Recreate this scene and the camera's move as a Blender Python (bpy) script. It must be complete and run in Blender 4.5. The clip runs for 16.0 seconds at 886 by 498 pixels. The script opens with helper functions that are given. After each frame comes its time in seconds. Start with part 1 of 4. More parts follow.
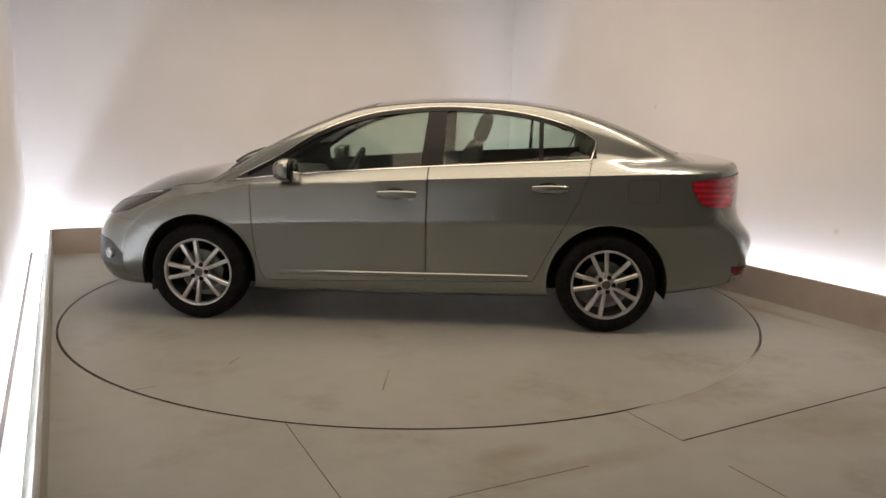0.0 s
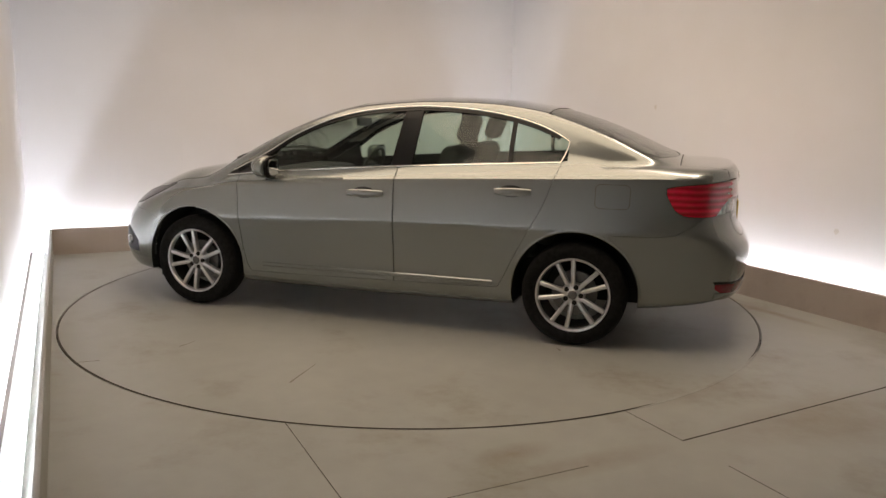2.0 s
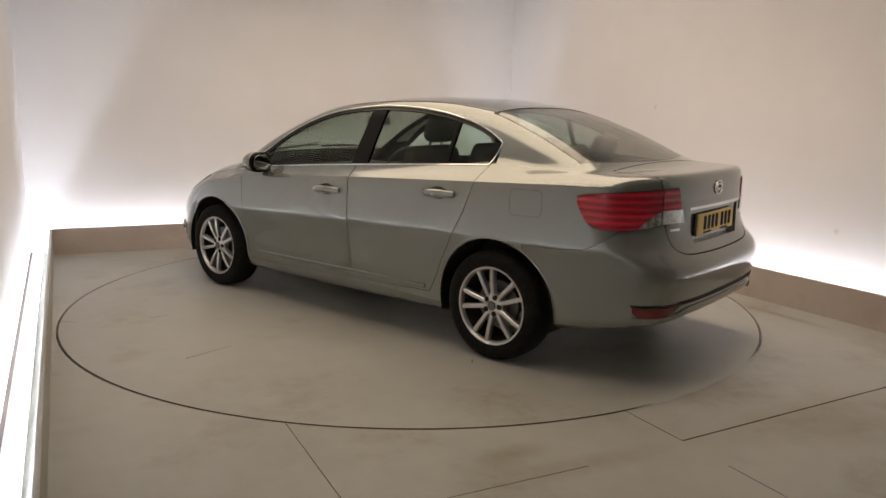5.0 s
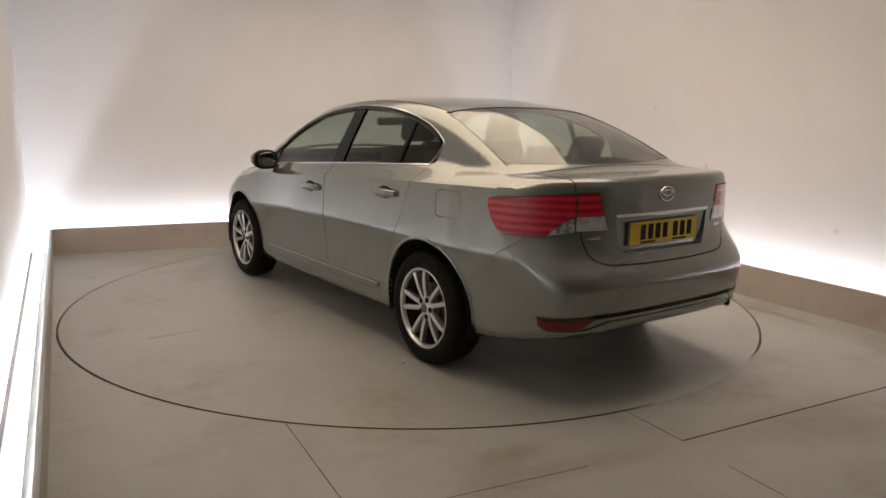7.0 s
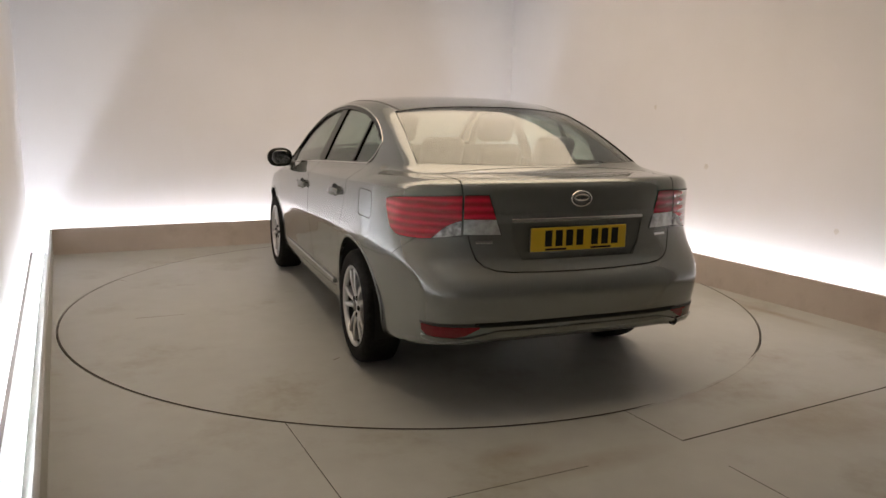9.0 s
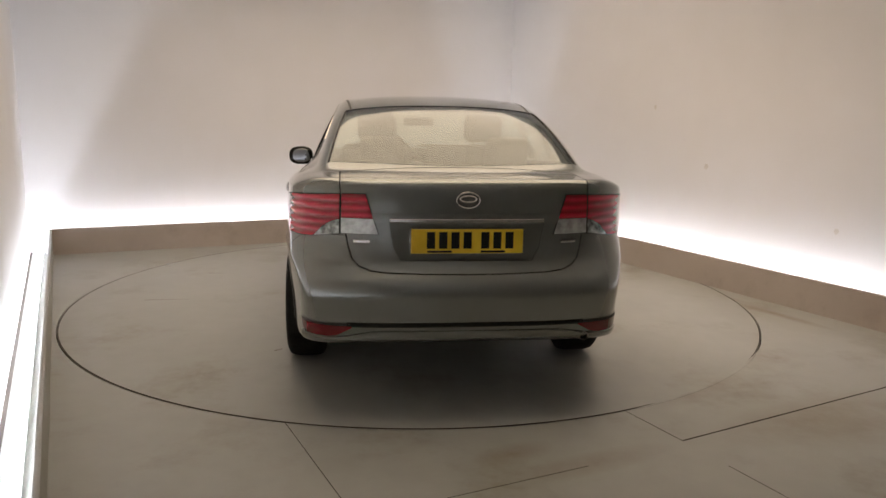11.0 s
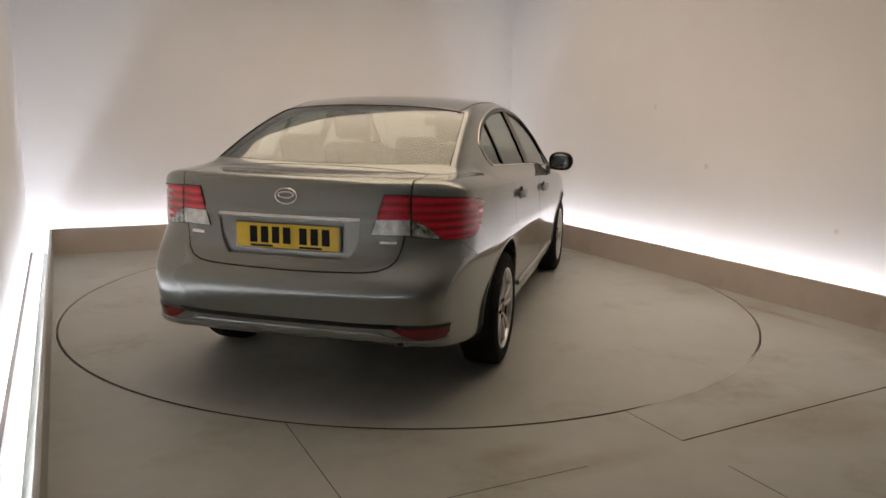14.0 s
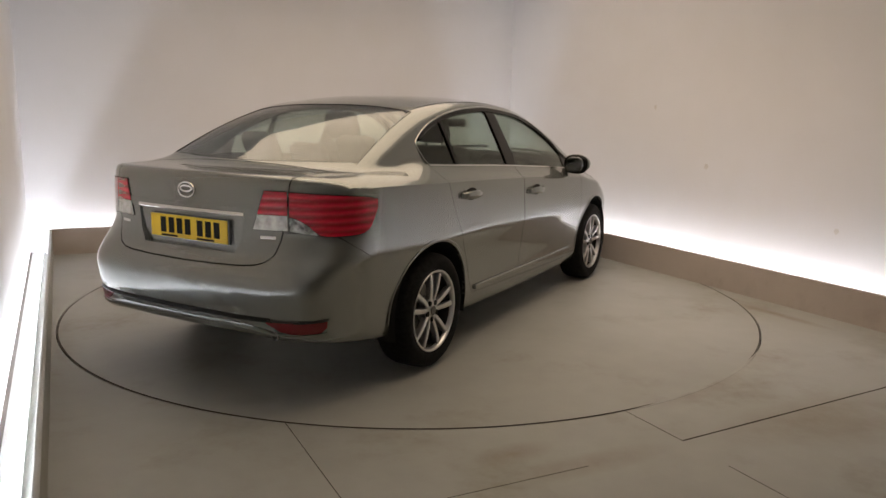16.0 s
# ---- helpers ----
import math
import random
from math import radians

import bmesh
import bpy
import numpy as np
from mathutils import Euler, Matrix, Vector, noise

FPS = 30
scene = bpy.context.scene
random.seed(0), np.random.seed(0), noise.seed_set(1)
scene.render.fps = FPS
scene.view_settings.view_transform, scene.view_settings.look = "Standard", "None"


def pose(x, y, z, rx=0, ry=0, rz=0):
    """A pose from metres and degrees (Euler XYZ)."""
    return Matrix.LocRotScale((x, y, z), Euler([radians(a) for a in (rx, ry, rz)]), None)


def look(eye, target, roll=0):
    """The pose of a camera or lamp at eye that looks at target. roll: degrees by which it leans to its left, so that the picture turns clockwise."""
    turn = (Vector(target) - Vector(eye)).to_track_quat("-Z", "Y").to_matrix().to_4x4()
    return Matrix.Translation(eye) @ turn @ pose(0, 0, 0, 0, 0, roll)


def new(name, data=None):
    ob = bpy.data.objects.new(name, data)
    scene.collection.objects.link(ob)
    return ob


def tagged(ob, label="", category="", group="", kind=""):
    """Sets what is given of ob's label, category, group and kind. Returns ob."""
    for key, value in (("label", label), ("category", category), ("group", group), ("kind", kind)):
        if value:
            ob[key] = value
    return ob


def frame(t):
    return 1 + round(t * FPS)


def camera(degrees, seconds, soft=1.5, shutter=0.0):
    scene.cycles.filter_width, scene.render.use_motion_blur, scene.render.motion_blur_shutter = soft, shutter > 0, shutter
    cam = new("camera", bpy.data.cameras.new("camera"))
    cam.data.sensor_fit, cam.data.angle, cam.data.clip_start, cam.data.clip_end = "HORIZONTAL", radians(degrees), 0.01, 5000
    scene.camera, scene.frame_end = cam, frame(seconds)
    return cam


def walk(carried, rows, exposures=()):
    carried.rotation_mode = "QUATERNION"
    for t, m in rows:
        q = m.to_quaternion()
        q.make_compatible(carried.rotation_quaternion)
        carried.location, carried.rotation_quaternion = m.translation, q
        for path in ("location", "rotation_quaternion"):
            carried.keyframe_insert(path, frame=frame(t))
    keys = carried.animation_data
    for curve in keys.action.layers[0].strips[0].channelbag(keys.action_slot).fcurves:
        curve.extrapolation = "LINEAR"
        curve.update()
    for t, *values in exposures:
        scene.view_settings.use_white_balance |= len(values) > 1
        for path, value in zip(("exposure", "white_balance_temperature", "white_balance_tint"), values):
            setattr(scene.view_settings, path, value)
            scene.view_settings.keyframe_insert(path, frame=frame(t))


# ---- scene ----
cam = camera(60.27, 16.0, soft=1.5)
EYE = Vector((0.0, -5.7235, 1.4447))
YAW, PITCH, ROLL = radians(2.10), radians(-10.65), 1.03
AIM = EYE + Vector((math.sin(YAW) * math.cos(PITCH), math.cos(YAW) * math.cos(PITCH), math.sin(PITCH)))
STAND = look(EYE, AIM, ROLL)
walk(cam, [(0.0, STAND), (16.0, STAND)], exposures=[(0.0, 0.0), (8.0, 0.0), (11.5, -0.12), (16.0, -0.28)])

# ---- room plan: every wall by a point of its plinth and its direction ----
PHI_B, PHI_R, PHI_L = radians(21.8), radians(-62.4), radians(-65.55)
TABLE_R = 2.474
PLINTH_H = 0.245
GAP = 0.20            # light trough between plinth and wall
CEIL = 3.3
WARM, COOL = (1.0, 0.787, 0.575), (0.875, 0.91, 1.0)


def cross2(p, a, q, b):
    """Where two lines of the plan meet."""
    da, db = (math.cos(a), math.sin(a)), (math.cos(b), math.sin(b))
    det = da[0] * -db[1] + db[0] * da[1]
    s = ((q[0] - p[0]) * -db[1] + db[0] * (q[1] - p[1])) / det
    return Vector((p[0] + s * da[0], p[1] + s * da[1]))


PB, PR, PL = (-2.742, 1.686), (2.70, -0.047), (-2.036, -1.564)


def shifted(p, a, d):
    """The point p moved by d to the left of the direction a."""
    return (p[0] - math.sin(a) * d, p[1] + math.cos(a) * d)


def corners(d):
    """The four corners of the room, d outside the inner plinth line."""
    b, r, l = shifted(PB, PHI_B, d), shifted(PR, PHI_R, d), shifted(PL, PHI_L, -d)
    rear = (0.6, -7.6)
    return [cross2(l, PHI_L, b, PHI_B), cross2(b, PHI_B, r, PHI_R), cross2(r, PHI_R, rear, PHI_B), cross2(l, PHI_L, rear, PHI_B)]


# ---- world and lights ----
world = bpy.data.worlds.new("world")
scene.world = world
world.use_nodes = True
world.node_tree.nodes["Background"].inputs[0].default_value = (0.05, 0.045, 0.04, 1)
world.node_tree.nodes["Background"].inputs[1].default_value = 0.3


def area_lamp(name, place, sx, sy, watts, colour, spread, turn=0.0):
    data = bpy.data.lights.new(name, "AREA")
    data.shape, data.size, data.size_y = "RECTANGLE", sx, sy
    data.energy, data.color, data.spread = watts, colour, radians(spread)
    ob = new(name, data)
    ob.matrix_world = Matrix.Translation(place) @ Matrix.Rotation(turn, 4, "Z")
    return ob


area_lamp("ceiling_panel_light", (0.20, -0.28, CEIL - 0.05), 3.8, 4.4, 95, WARM, 152, PHI_B)


def wall_washer(a, b, inset, length, watts):
    """A row of warm downlights along the wall from a to b."""
    d = (b - a).normalized()
    p = (a + b) / 2 + Vector((d.y, -d.x)) * inset
    area_lamp("wall_wash_light", (p.x, p.y, CEIL - 0.04), length, 0.12, watts, (1.0, 0.80, 0.66), 75, math.atan2(d.y, d.x))


room = corners(GAP)
wall_washer(room[0], room[0] + (room[1] - room[0]) * 0.8, 0.95, 1.9, 2.0)
wall_washer(room[1] + (room[2] - room[1]) * 0.1, room[1] + (room[2] - room[1]) * 0.6, 0.95, 2.4, 7)


# ---- materials ----
def mat(name, colour, rough=0.5, metal=0.0, **more):
    m = bpy.data.materials.new(name)
    m.use_nodes = True
    b = m.node_tree.nodes["Principled BSDF"]
    b.inputs["Base Color"].default_value = (*colour, 1)
    b.inputs["Roughness"].default_value = rough
    b.inputs["Metallic"].default_value = metal
    for key, value in more.items():
        b.inputs[key.replace("_", " ")].default_value = value
    return m


def grain(m, low, high, scale, detail=4.0, bump=0.0, bump_scale=None, rough=None, big=None):
    """Varies the colour between two tones by noise at two scales, and the relief."""
    nt = m.node_tree
    b = nt.nodes["Principled BSDF"]
    co = nt.nodes.new("ShaderNodeTexCoord")
    n1 = nt.nodes.new("ShaderNodeTexNoise")
    n1.inputs["Scale"].default_value, n1.inputs["Detail"].default_value = scale, detail
    nt.links.new(co.outputs["Object"], n1.inputs["Vector"])
    fac = n1.outputs["Fac"]
    if big:
        n2 = nt.nodes.new("ShaderNodeTexNoise")
        n2.inputs["Scale"].default_value, n2.inputs["Detail"].default_value = big, 3.0
        nt.links.new(co.outputs["Object"], n2.inputs["Vector"])
        mx = nt.nodes.new("ShaderNodeMath")
        mx.operation = "MULTIPLY_ADD"
        mx.inputs[1].default_value = 0.35
        nt.links.new(n1.outputs["Fac"], mx.inputs[0])
        m3 = nt.nodes.new("ShaderNodeMath")
        m3.operation = "MULTIPLY"
        m3.inputs[1].default_value = 0.65
        nt.links.new(n2.outputs["Fac"], m3.inputs[0])
        nt.links.new(m3.outputs[0], mx.inputs[2])
        fac = mx.outputs[0]
    ramp = nt.nodes.new("ShaderNodeValToRGB")
    ramp.color_ramp.elements[0].position, ramp.color_ramp.elements[1].position = 0.3, 0.7
    ramp.color_ramp.elements[0].color, ramp.color_ramp.elements[1].color = (*low, 1), (*high, 1)
    nt.links.new(fac, ramp.inputs[0])
    nt.links.new(ramp.outputs[0], b.inputs["Base Color"])
    if rough:
        rr = nt.nodes.new("ShaderNodeMapRange")
        rr.inputs["To Min"].default_value, rr.inputs["To Max"].default_value = rough
        nt.links.new(fac, rr.inputs["Value"])
        nt.links.new(rr.outputs[0], b.inputs["Roughness"])
    if bump:
        nb = nt.nodes.new("ShaderNodeTexNoise")
        nb.inputs["Scale"].default_value, nb.inputs["Detail"].default_value = bump_scale or scale * 8, 6.0
        nt.links.new(co.outputs["Object"], nb.inputs["Vector"])
        bp = nt.nodes.new("ShaderNodeBump")
        bp.inputs["Strength"].default_value, bp.inputs["Distance"].default_value = bump, 0.004
        nt.links.new(nb.outputs["Fac"], bp.inputs["Height"])
        nt.links.new(bp.outputs["Normal"], b.inputs["Normal"])
    return m


def glass_mat(name, tint, ior=1.5):
    """Thin tinted glass: clear through, mirror-like by Fresnel."""
    m = bpy.data.materials.new(name)
    m.use_nodes = True
    nt = m.node_tree
    nt.nodes.remove(nt.nodes["Principled BSDF"])
    out = nt.nodes["Material Output"]
    tr, gl, mix, fr = (nt.nodes.new(k) for k in ("ShaderNodeBsdfTransparent", "ShaderNodeBsdfGlossy", "ShaderNodeMixShader", "ShaderNodeLayerWeight"))
    tr.inputs[0].default_value = (*tint, 1)
    gl.inputs["Roughness"].default_value = 0.01
    fr.inputs["Blend"].default_value = 0.5
    up, sc = nt.nodes.new("ShaderNodeMath"), nt.nodes.new("ShaderNodeMath")
    up.operation, sc.operation = "POWER", "MULTIPLY_ADD"
    up.inputs[1].default_value = 5.0
    sc.inputs[1].default_value, sc.inputs[2].default_value = 0.95, ((ior - 1) / (ior + 1)) ** 2
    nt.links.new(fr.outputs["Facing"], up.inputs[0])
    nt.links.new(up.outputs[0], sc.inputs[0])
    nt.links.new(sc.outputs[0], mix.inputs[0])
    nt.links.new(tr.outputs[0], mix.inputs[1])
    nt.links.new(gl.outputs[0], mix.inputs[2])
    nt.links.new(mix.outputs[0], out.inputs["Surface"])
    return m


def glow(name, colour, strength):
    m = bpy.data.materials.new(name)
    m.use_nodes = True
    b = m.node_tree.nodes["Principled BSDF"]
    b.inputs["Base Color"].default_value = (0.8, 0.8, 0.8, 1)
    b.inputs["Emission Color"].default_value = (*colour, 1)
    b.inputs["Emission Strength"].default_value = strength
    return m


M_WALL = grain(mat("painted_wall", (0.76, 0.74, 0.72), 0.75), (0.725, 0.714, 0.720), (0.766, 0.757, 0.768), 3.0, bump=0.08, bump_scale=120, big=0.7)
M_REAR = grain(mat("grey_wall", (0.2, 0.18, 0.16), 0.8), (0.22, 0.212, 0.205), (0.27, 0.262, 0.255), 2.0, bump=0.1, bump_scale=90)
M_CEIL = grain(mat("ceiling_paint", (0.6, 0.55, 0.5), 0.85), (0.62, 0.57, 0.5), (0.7, 0.64, 0.57), 2.0)
M_FLOOR = grain(mat("painted_floor", (0.38, 0.34, 0.3), 0.5, Specular_IOR_Level=0.3), (0.286, 0.288, 0.264), (0.354, 0.357, 0.332), 7.0, 6.0, bump=0.06, bump_scale=60, rough=(0.34, 0.52), big=0.9)


def stained(m, tint, scale, edge, amount):
    """Adds brownish stains with ragged edges over the base colour."""
    nt = m.node_tree
    b = nt.nodes["Principled BSDF"]
    old = b.inputs["Base Color"].links[0].from_socket
    co, n1, n2 = nt.nodes.new("ShaderNodeTexCoord"), nt.nodes.new("ShaderNodeTexNoise"), nt.nodes.new("ShaderNodeTexNoise")
    n1.inputs["Scale"].default_value, n1.inputs["Detail"].default_value, n1.inputs["Roughness"].default_value = scale, 7.0, 0.62
    n2.inputs["Scale"].default_value, n2.inputs["Detail"].default_value = scale * 14, 5.0
    ramp, mul, mix = nt.nodes.new("ShaderNodeValToRGB"), nt.nodes.new("ShaderNodeMath"), nt.nodes.new("ShaderNodeMixRGB")
    ramp.color_ramp.elements[0].position, ramp.color_ramp.elements[1].position = edge, edge + 0.16
    ramp.color_ramp.elements[0].color, ramp.color_ramp.elements[1].color = (0, 0, 0, 1), (amount, amount, amount, 1)
    mul.operation = "MULTIPLY"
    mix.blend_type = "MIX"
    mix.inputs[2].default_value = (*tint, 1)
    for n in (n1, n2):
        nt.links.new(co.outputs["Object"], n.inputs["Vector"])
    nt.links.new(n1.outputs["Fac"], ramp.inputs[0])
    nt.links.new(ramp.outputs[0], mul.inputs[0])
    nt.links.new(n2.outputs["Fac"], mul.inputs[1])
    nt.links.new(mul.outputs[0], mix.inputs[0])
    nt.links.new(old, mix.inputs[1])
    nt.links.new(mix.outputs[0], b.inputs["Base Color"])
    return m


stained(M_FLOOR, (0.17, 0.145, 0.09), 1.3, 0.53, 0.85)


def patch_stain(m, cx, cy, rx, ry, turn, tint, amount):
    """One ragged brownish stain of that size at a place of the floor."""
    nt = m.node_tree
    b = nt.nodes["Principled BSDF"]
    old = b.inputs["Base Color"].links[0].from_socket
    co, mp, gr, ns = (nt.nodes.new(k) for k in ("ShaderNodeTexCoord", "ShaderNodeMapping", "ShaderNodeTexGradient", "ShaderNodeTexNoise"))
    mp.vector_type = "TEXTURE"
    mp.inputs["Location"].default_value, mp.inputs["Rotation"].default_value, mp.inputs["Scale"].default_value = (cx, cy, 0), (0, 0, radians(turn)), (rx, ry, 1)
    gr.gradient_type = "SPHERICAL"
    ns.inputs["Scale"].default_value, ns.inputs["Detail"].default_value, ns.inputs["Roughness"].default_value = 9.0, 8.0, 0.7
    m1, m2, mix = nt.nodes.new("ShaderNodeMath"), nt.nodes.new("ShaderNodeMath"), nt.nodes.new("ShaderNodeMixRGB")
    m1.operation, m2.operation, m2.use_clamp = "MULTIPLY", "MULTIPLY", True
    m2.inputs[1].default_value = amount * 2
    mix.inputs[2].default_value = (*tint, 1)
    nt.links.new(co.outputs["Object"], mp.inputs["Vector"])
    nt.links.new(mp.outputs[0], gr.inputs[0])
    nt.links.new(co.outputs["Object"], ns.inputs["Vector"])
    nt.links.new(gr.outputs["Fac"], m1.inputs[0])
    nt.links.new(ns.outputs["Fac"], m1.inputs[1])
    nt.links.new(m1.outputs[0], m2.inputs[0])
    nt.links.new(m2.outputs[0], mix.inputs[0])
    nt.links.new(old, mix.inputs[1])
    nt.links.new(mix.outputs[0], b.inputs["Base Color"])


M_GROUND = M_FLOOR.copy()
M_GROUND.name = "painted_floor_worn"
for cx, cy, rx, ry, turn, amount in ((1.95, -2.30, 0.75, 0.22, 27, 0.55), (2.1, -2.45, 0.5, 0.2, 20, 0.4), (0.42, -2.72, 0.22, 0.10, 30, 0.6), (0.75, -2.80, 0.45, 0.10, 24, 0.45), (1.5, -1.95, 0.5, 0.12, 40, 0.4), (2.62, -0.45, 0.5, 0.07, -62, 0.8), (2.3, 0.3, 0.7, 0.06, -62, 0.7)):
    patch_stain(M_GROUND, cx, cy, rx, ry, turn, (0.19, 0.15, 0.095), amount)
M_PLINTH = grain(mat("plinth_paint", (0.45, 0.40, 0.36), 0.6), (0.42, 0.365, 0.325), (0.5, 0.445, 0.40), 5.0, 5.0, bump=0.08, bump_scale=70, big=1.2)
stained(M_PLINTH, (0.26, 0.20, 0.16), 2.2, 0.52, 0.7)
M_JOINT = mat("dark_joint", (0.035, 0.024, 0.015), 0.9)
M_SCUFF = mat("scuff", (0.19, 0.165, 0.135), 0.7)
M_LED = glow("led_light", COOL, 64.0)
M_TRAY = mat("white_tray", (0.8, 0.8, 0.8), 0.5)
M_PAINT0 = mat("metallic_paint", (0.2, 0.205, 0.19), 0.24, 0.65, Coat_Weight=1.0, Coat_Roughness=0.03, Coat_IOR=1.6)
M_PAINT0.node_tree.nodes["Principled BSDF"].inputs["Specular Tint"].default_value = (0.35, 0.36, 0.35, 1)
M_PAINT = grain(M_PAINT0, (0.218, 0.233, 0.219), (0.256, 0.272, 0.257), 900.0, 1.0)
M_INNER = mat("inner_trim", (0.012, 0.012, 0.011), 0.7, Specular_IOR_Level=0.2)
M_BLACK = grain(mat("black_plastic", (0.02, 0.02, 0.02), 0.45), (0.014, 0.014, 0.014), (0.026, 0.026, 0.025), 60.0, bump=0.1, bump_scale=400)
M_GLOSSBLACK = mat("gloss_black", (0.005, 0.005, 0.005), 0.25, Specular_IOR_Level=0.25)
M_RUBBER = grain(mat("tyre_rubber", (0.02, 0.02, 0.02), 0.85, Specular_IOR_Level=0.15), (0.006, 0.006, 0.006), (0.014, 0.0135, 0.013), 40.0, bump=0.25, bump_scale=220)
M_ALLOY = grain(mat("silver_alloy", (0.6, 0.6, 0.6), 0.3, 0.85), (0.56, 0.56, 0.56), (0.67, 0.67, 0.67), 30.0)
M_BARREL = mat("dull_alloy", (0.035, 0.034, 0.033), 0.6, 0.5)
M_DISC = mat("brake_steel", (0.16, 0.155, 0.15), 0.45, 1.0)
M_CHROME = mat("chrome", (0.74, 0.74, 0.72), 0.14, 1.0)
M_SMOKE = grain(mat("smoked_lens", (0.22, 0.21, 0.20), 0.15, 0.3, Coat_Weight=1.0), (0.06, 0.06, 0.058), (0.62, 0.62, 0.60), 34.0, 2.0, bump=0.5, bump_scale=60)
M_HEAD = mat("headlamp_glass", (0.055, 0.053, 0.05), 0.22, Specular_IOR_Level=0.35)
M_RED = mat("red_lens", (0.15, 0.004, 0.010), 0.2, Coat_Weight=0.25)
M_CLEAR = grain(mat("clear_lens", (0.72, 0.72, 0.7), 0.2, 0.45, Coat_Weight=1.0), (0.46, 0.46, 0.45), (0.85, 0.85, 0.83), 26.0, 2.0, bump=0.5, bump_scale=60)
M_YELLOW = grain(mat("yellow_plate", (0.75, 0.5, 0.02), 0.4), (0.72, 0.47, 0.015), (0.78, 0.53, 0.03), 15.0)
M_GLASS = glass_mat("tinted_glass", (0.84, 0.875, 0.84), 1.9)
M_SIDEGLASS = glass_mat("green_side_glass", (0.80, 0.86, 0.82), 1.42)
M_SEAT = grain(mat("seat_cloth", (0.05, 0.048, 0.045), 0.9), (0.035, 0.034, 0.032), (0.07, 0.066, 0.06), 120.0, bump=0.3, bump_scale=500)
M_LINER = mat("headliner", (0.45, 0.43, 0.38), 0.9)
M_MIRROR = mat("mirror_glass", (0.32, 0.33, 0.35), 0.02, 1.0)


# ---- mesh helpers ----
def mesh(name, verts, faces, material=None, smooth=True):
    me = bpy.data.meshes.new(name)
    me.from_pydata([tuple(map(float, v)) for v in verts], [], [tuple(int(i) for i in f) for f in faces])
    bm = bmesh.new()
    bm.from_mesh(me)
    bmesh.ops.recalc_face_normals(bm, faces=bm.faces)
    bm.to_mesh(me)
    bm.free()
    if material:
        me.materials.append(material)
    if smooth:
        me.shade_smooth()
        me.set_sharp_from_angle(angle=radians(35))
    return me


def put(name, me, parent=None, label="", m=None):
    ob = new(name, me)
    ob.parent = parent
    if m is not None:
        ob.matrix_basis = m
    if label:
        tagged(ob, label)
    return ob


def part(name, bm, material, parent, label="", smooth=True, m=None):
    me = bpy.data.meshes.new(name)
    bmesh.ops.recalc_face_normals(bm, faces=bm.faces)
    bm.to_mesh(me)
    bm.free()
    me.materials.append(material)
    if smooth:
        me.shade_smooth()
        me.set_sharp_from_angle(angle=radians(35))
    return put(name, me, parent, label, m)


def box_bm(sx, sy, sz, at=(0, 0, 0), bevel=0.0, seg=2, bm=None):
    bm2 = bmesh.new()
    bmesh.ops.create_cube(bm2, size=1, matrix=Matrix.Translation(at) @ Matrix.Diagonal((sx, sy, sz, 1)))
    if bevel:
        bmesh.ops.bevel(bm2, geom=bm2.edges[:], offset=bevel, segments=seg, affect="EDGES", profile=0.5)
    return bm2


def lathe(profile, n=64, axis="y"):
    """Verts and faces of a closed ring profile [(radius, along)] turned round the y axis."""
    verts, faces, k = [], [], len(profile)
    for i in range(n):
        a = 2 * math.pi * i / n
        for r, h in profile:
            verts.append((r * math.cos(a), h, r * math.sin(a)))
    for i in range(n):
        for j in range(k):
            a, b = i * k + j, i * k + (j + 1) % k
            c, d = ((i + 1) % n) * k + (j + 1) % k, ((i + 1) % n) * k + j
            faces.append((a, b, c, d))
    return verts, faces


def prism(poly, axis, lo, hi):
    """A closed prism over a polygon of the plane across the axis (0 x, 1 y, 2 z)."""
    n, verts = len(poly), []
    for h in (lo, hi):
        for a, b in poly:
            v = [a, b]
            v.insert(axis, h)
            verts.append(v)
    faces = [tuple(range(n)), tuple(range(2 * n - 1, n - 1, -1))]
    faces += [(i, i + n, (i + 1) % n + n, (i + 1) % n) for i in range(n)]
    return mesh("cutter", verts, faces, None, False)


def combine(a, b, op, solver="EXACT"):
    """The mesh a cut by, or kept within, the mesh b. Uses b up."""
    oa, ob = new("cut_a", a), new("cut_b", b)
    mod = oa.modifiers.new("cut", "BOOLEAN")
    mod.object, mod.operation, mod.solver = ob, op, solver
    dg = bpy.context.evaluated_depsgraph_get()
    dg.update()
    out = bpy.data.meshes.new_from_object(oa.evaluated_get(dg))
    bpy.data.objects.remove(oa)
    bpy.data.objects.remove(ob)
    return out


def spline(pts, n):
    """n points of a smooth curve through pts (Catmull-Rom)."""
    p = np.array(pts, float)
    p = np.vstack([2 * p[0] - p[1], p, 2 * p[-1] - p[-2]])
    out = []
    for s in np.linspace(0, len(pts) - 1 - 1e-9, n):
        i, t = int(s), s - int(s)
        a, b, c, d = p[i], p[i + 1], p[i + 2], p[i + 3]
        out.append(0.5 * (2 * b + (c - a) * t + (2 * a - 5 * b + 4 * c - d) * t * t + (3 * b - a - 3 * c + d) * t ** 3))
    return np.array(out)


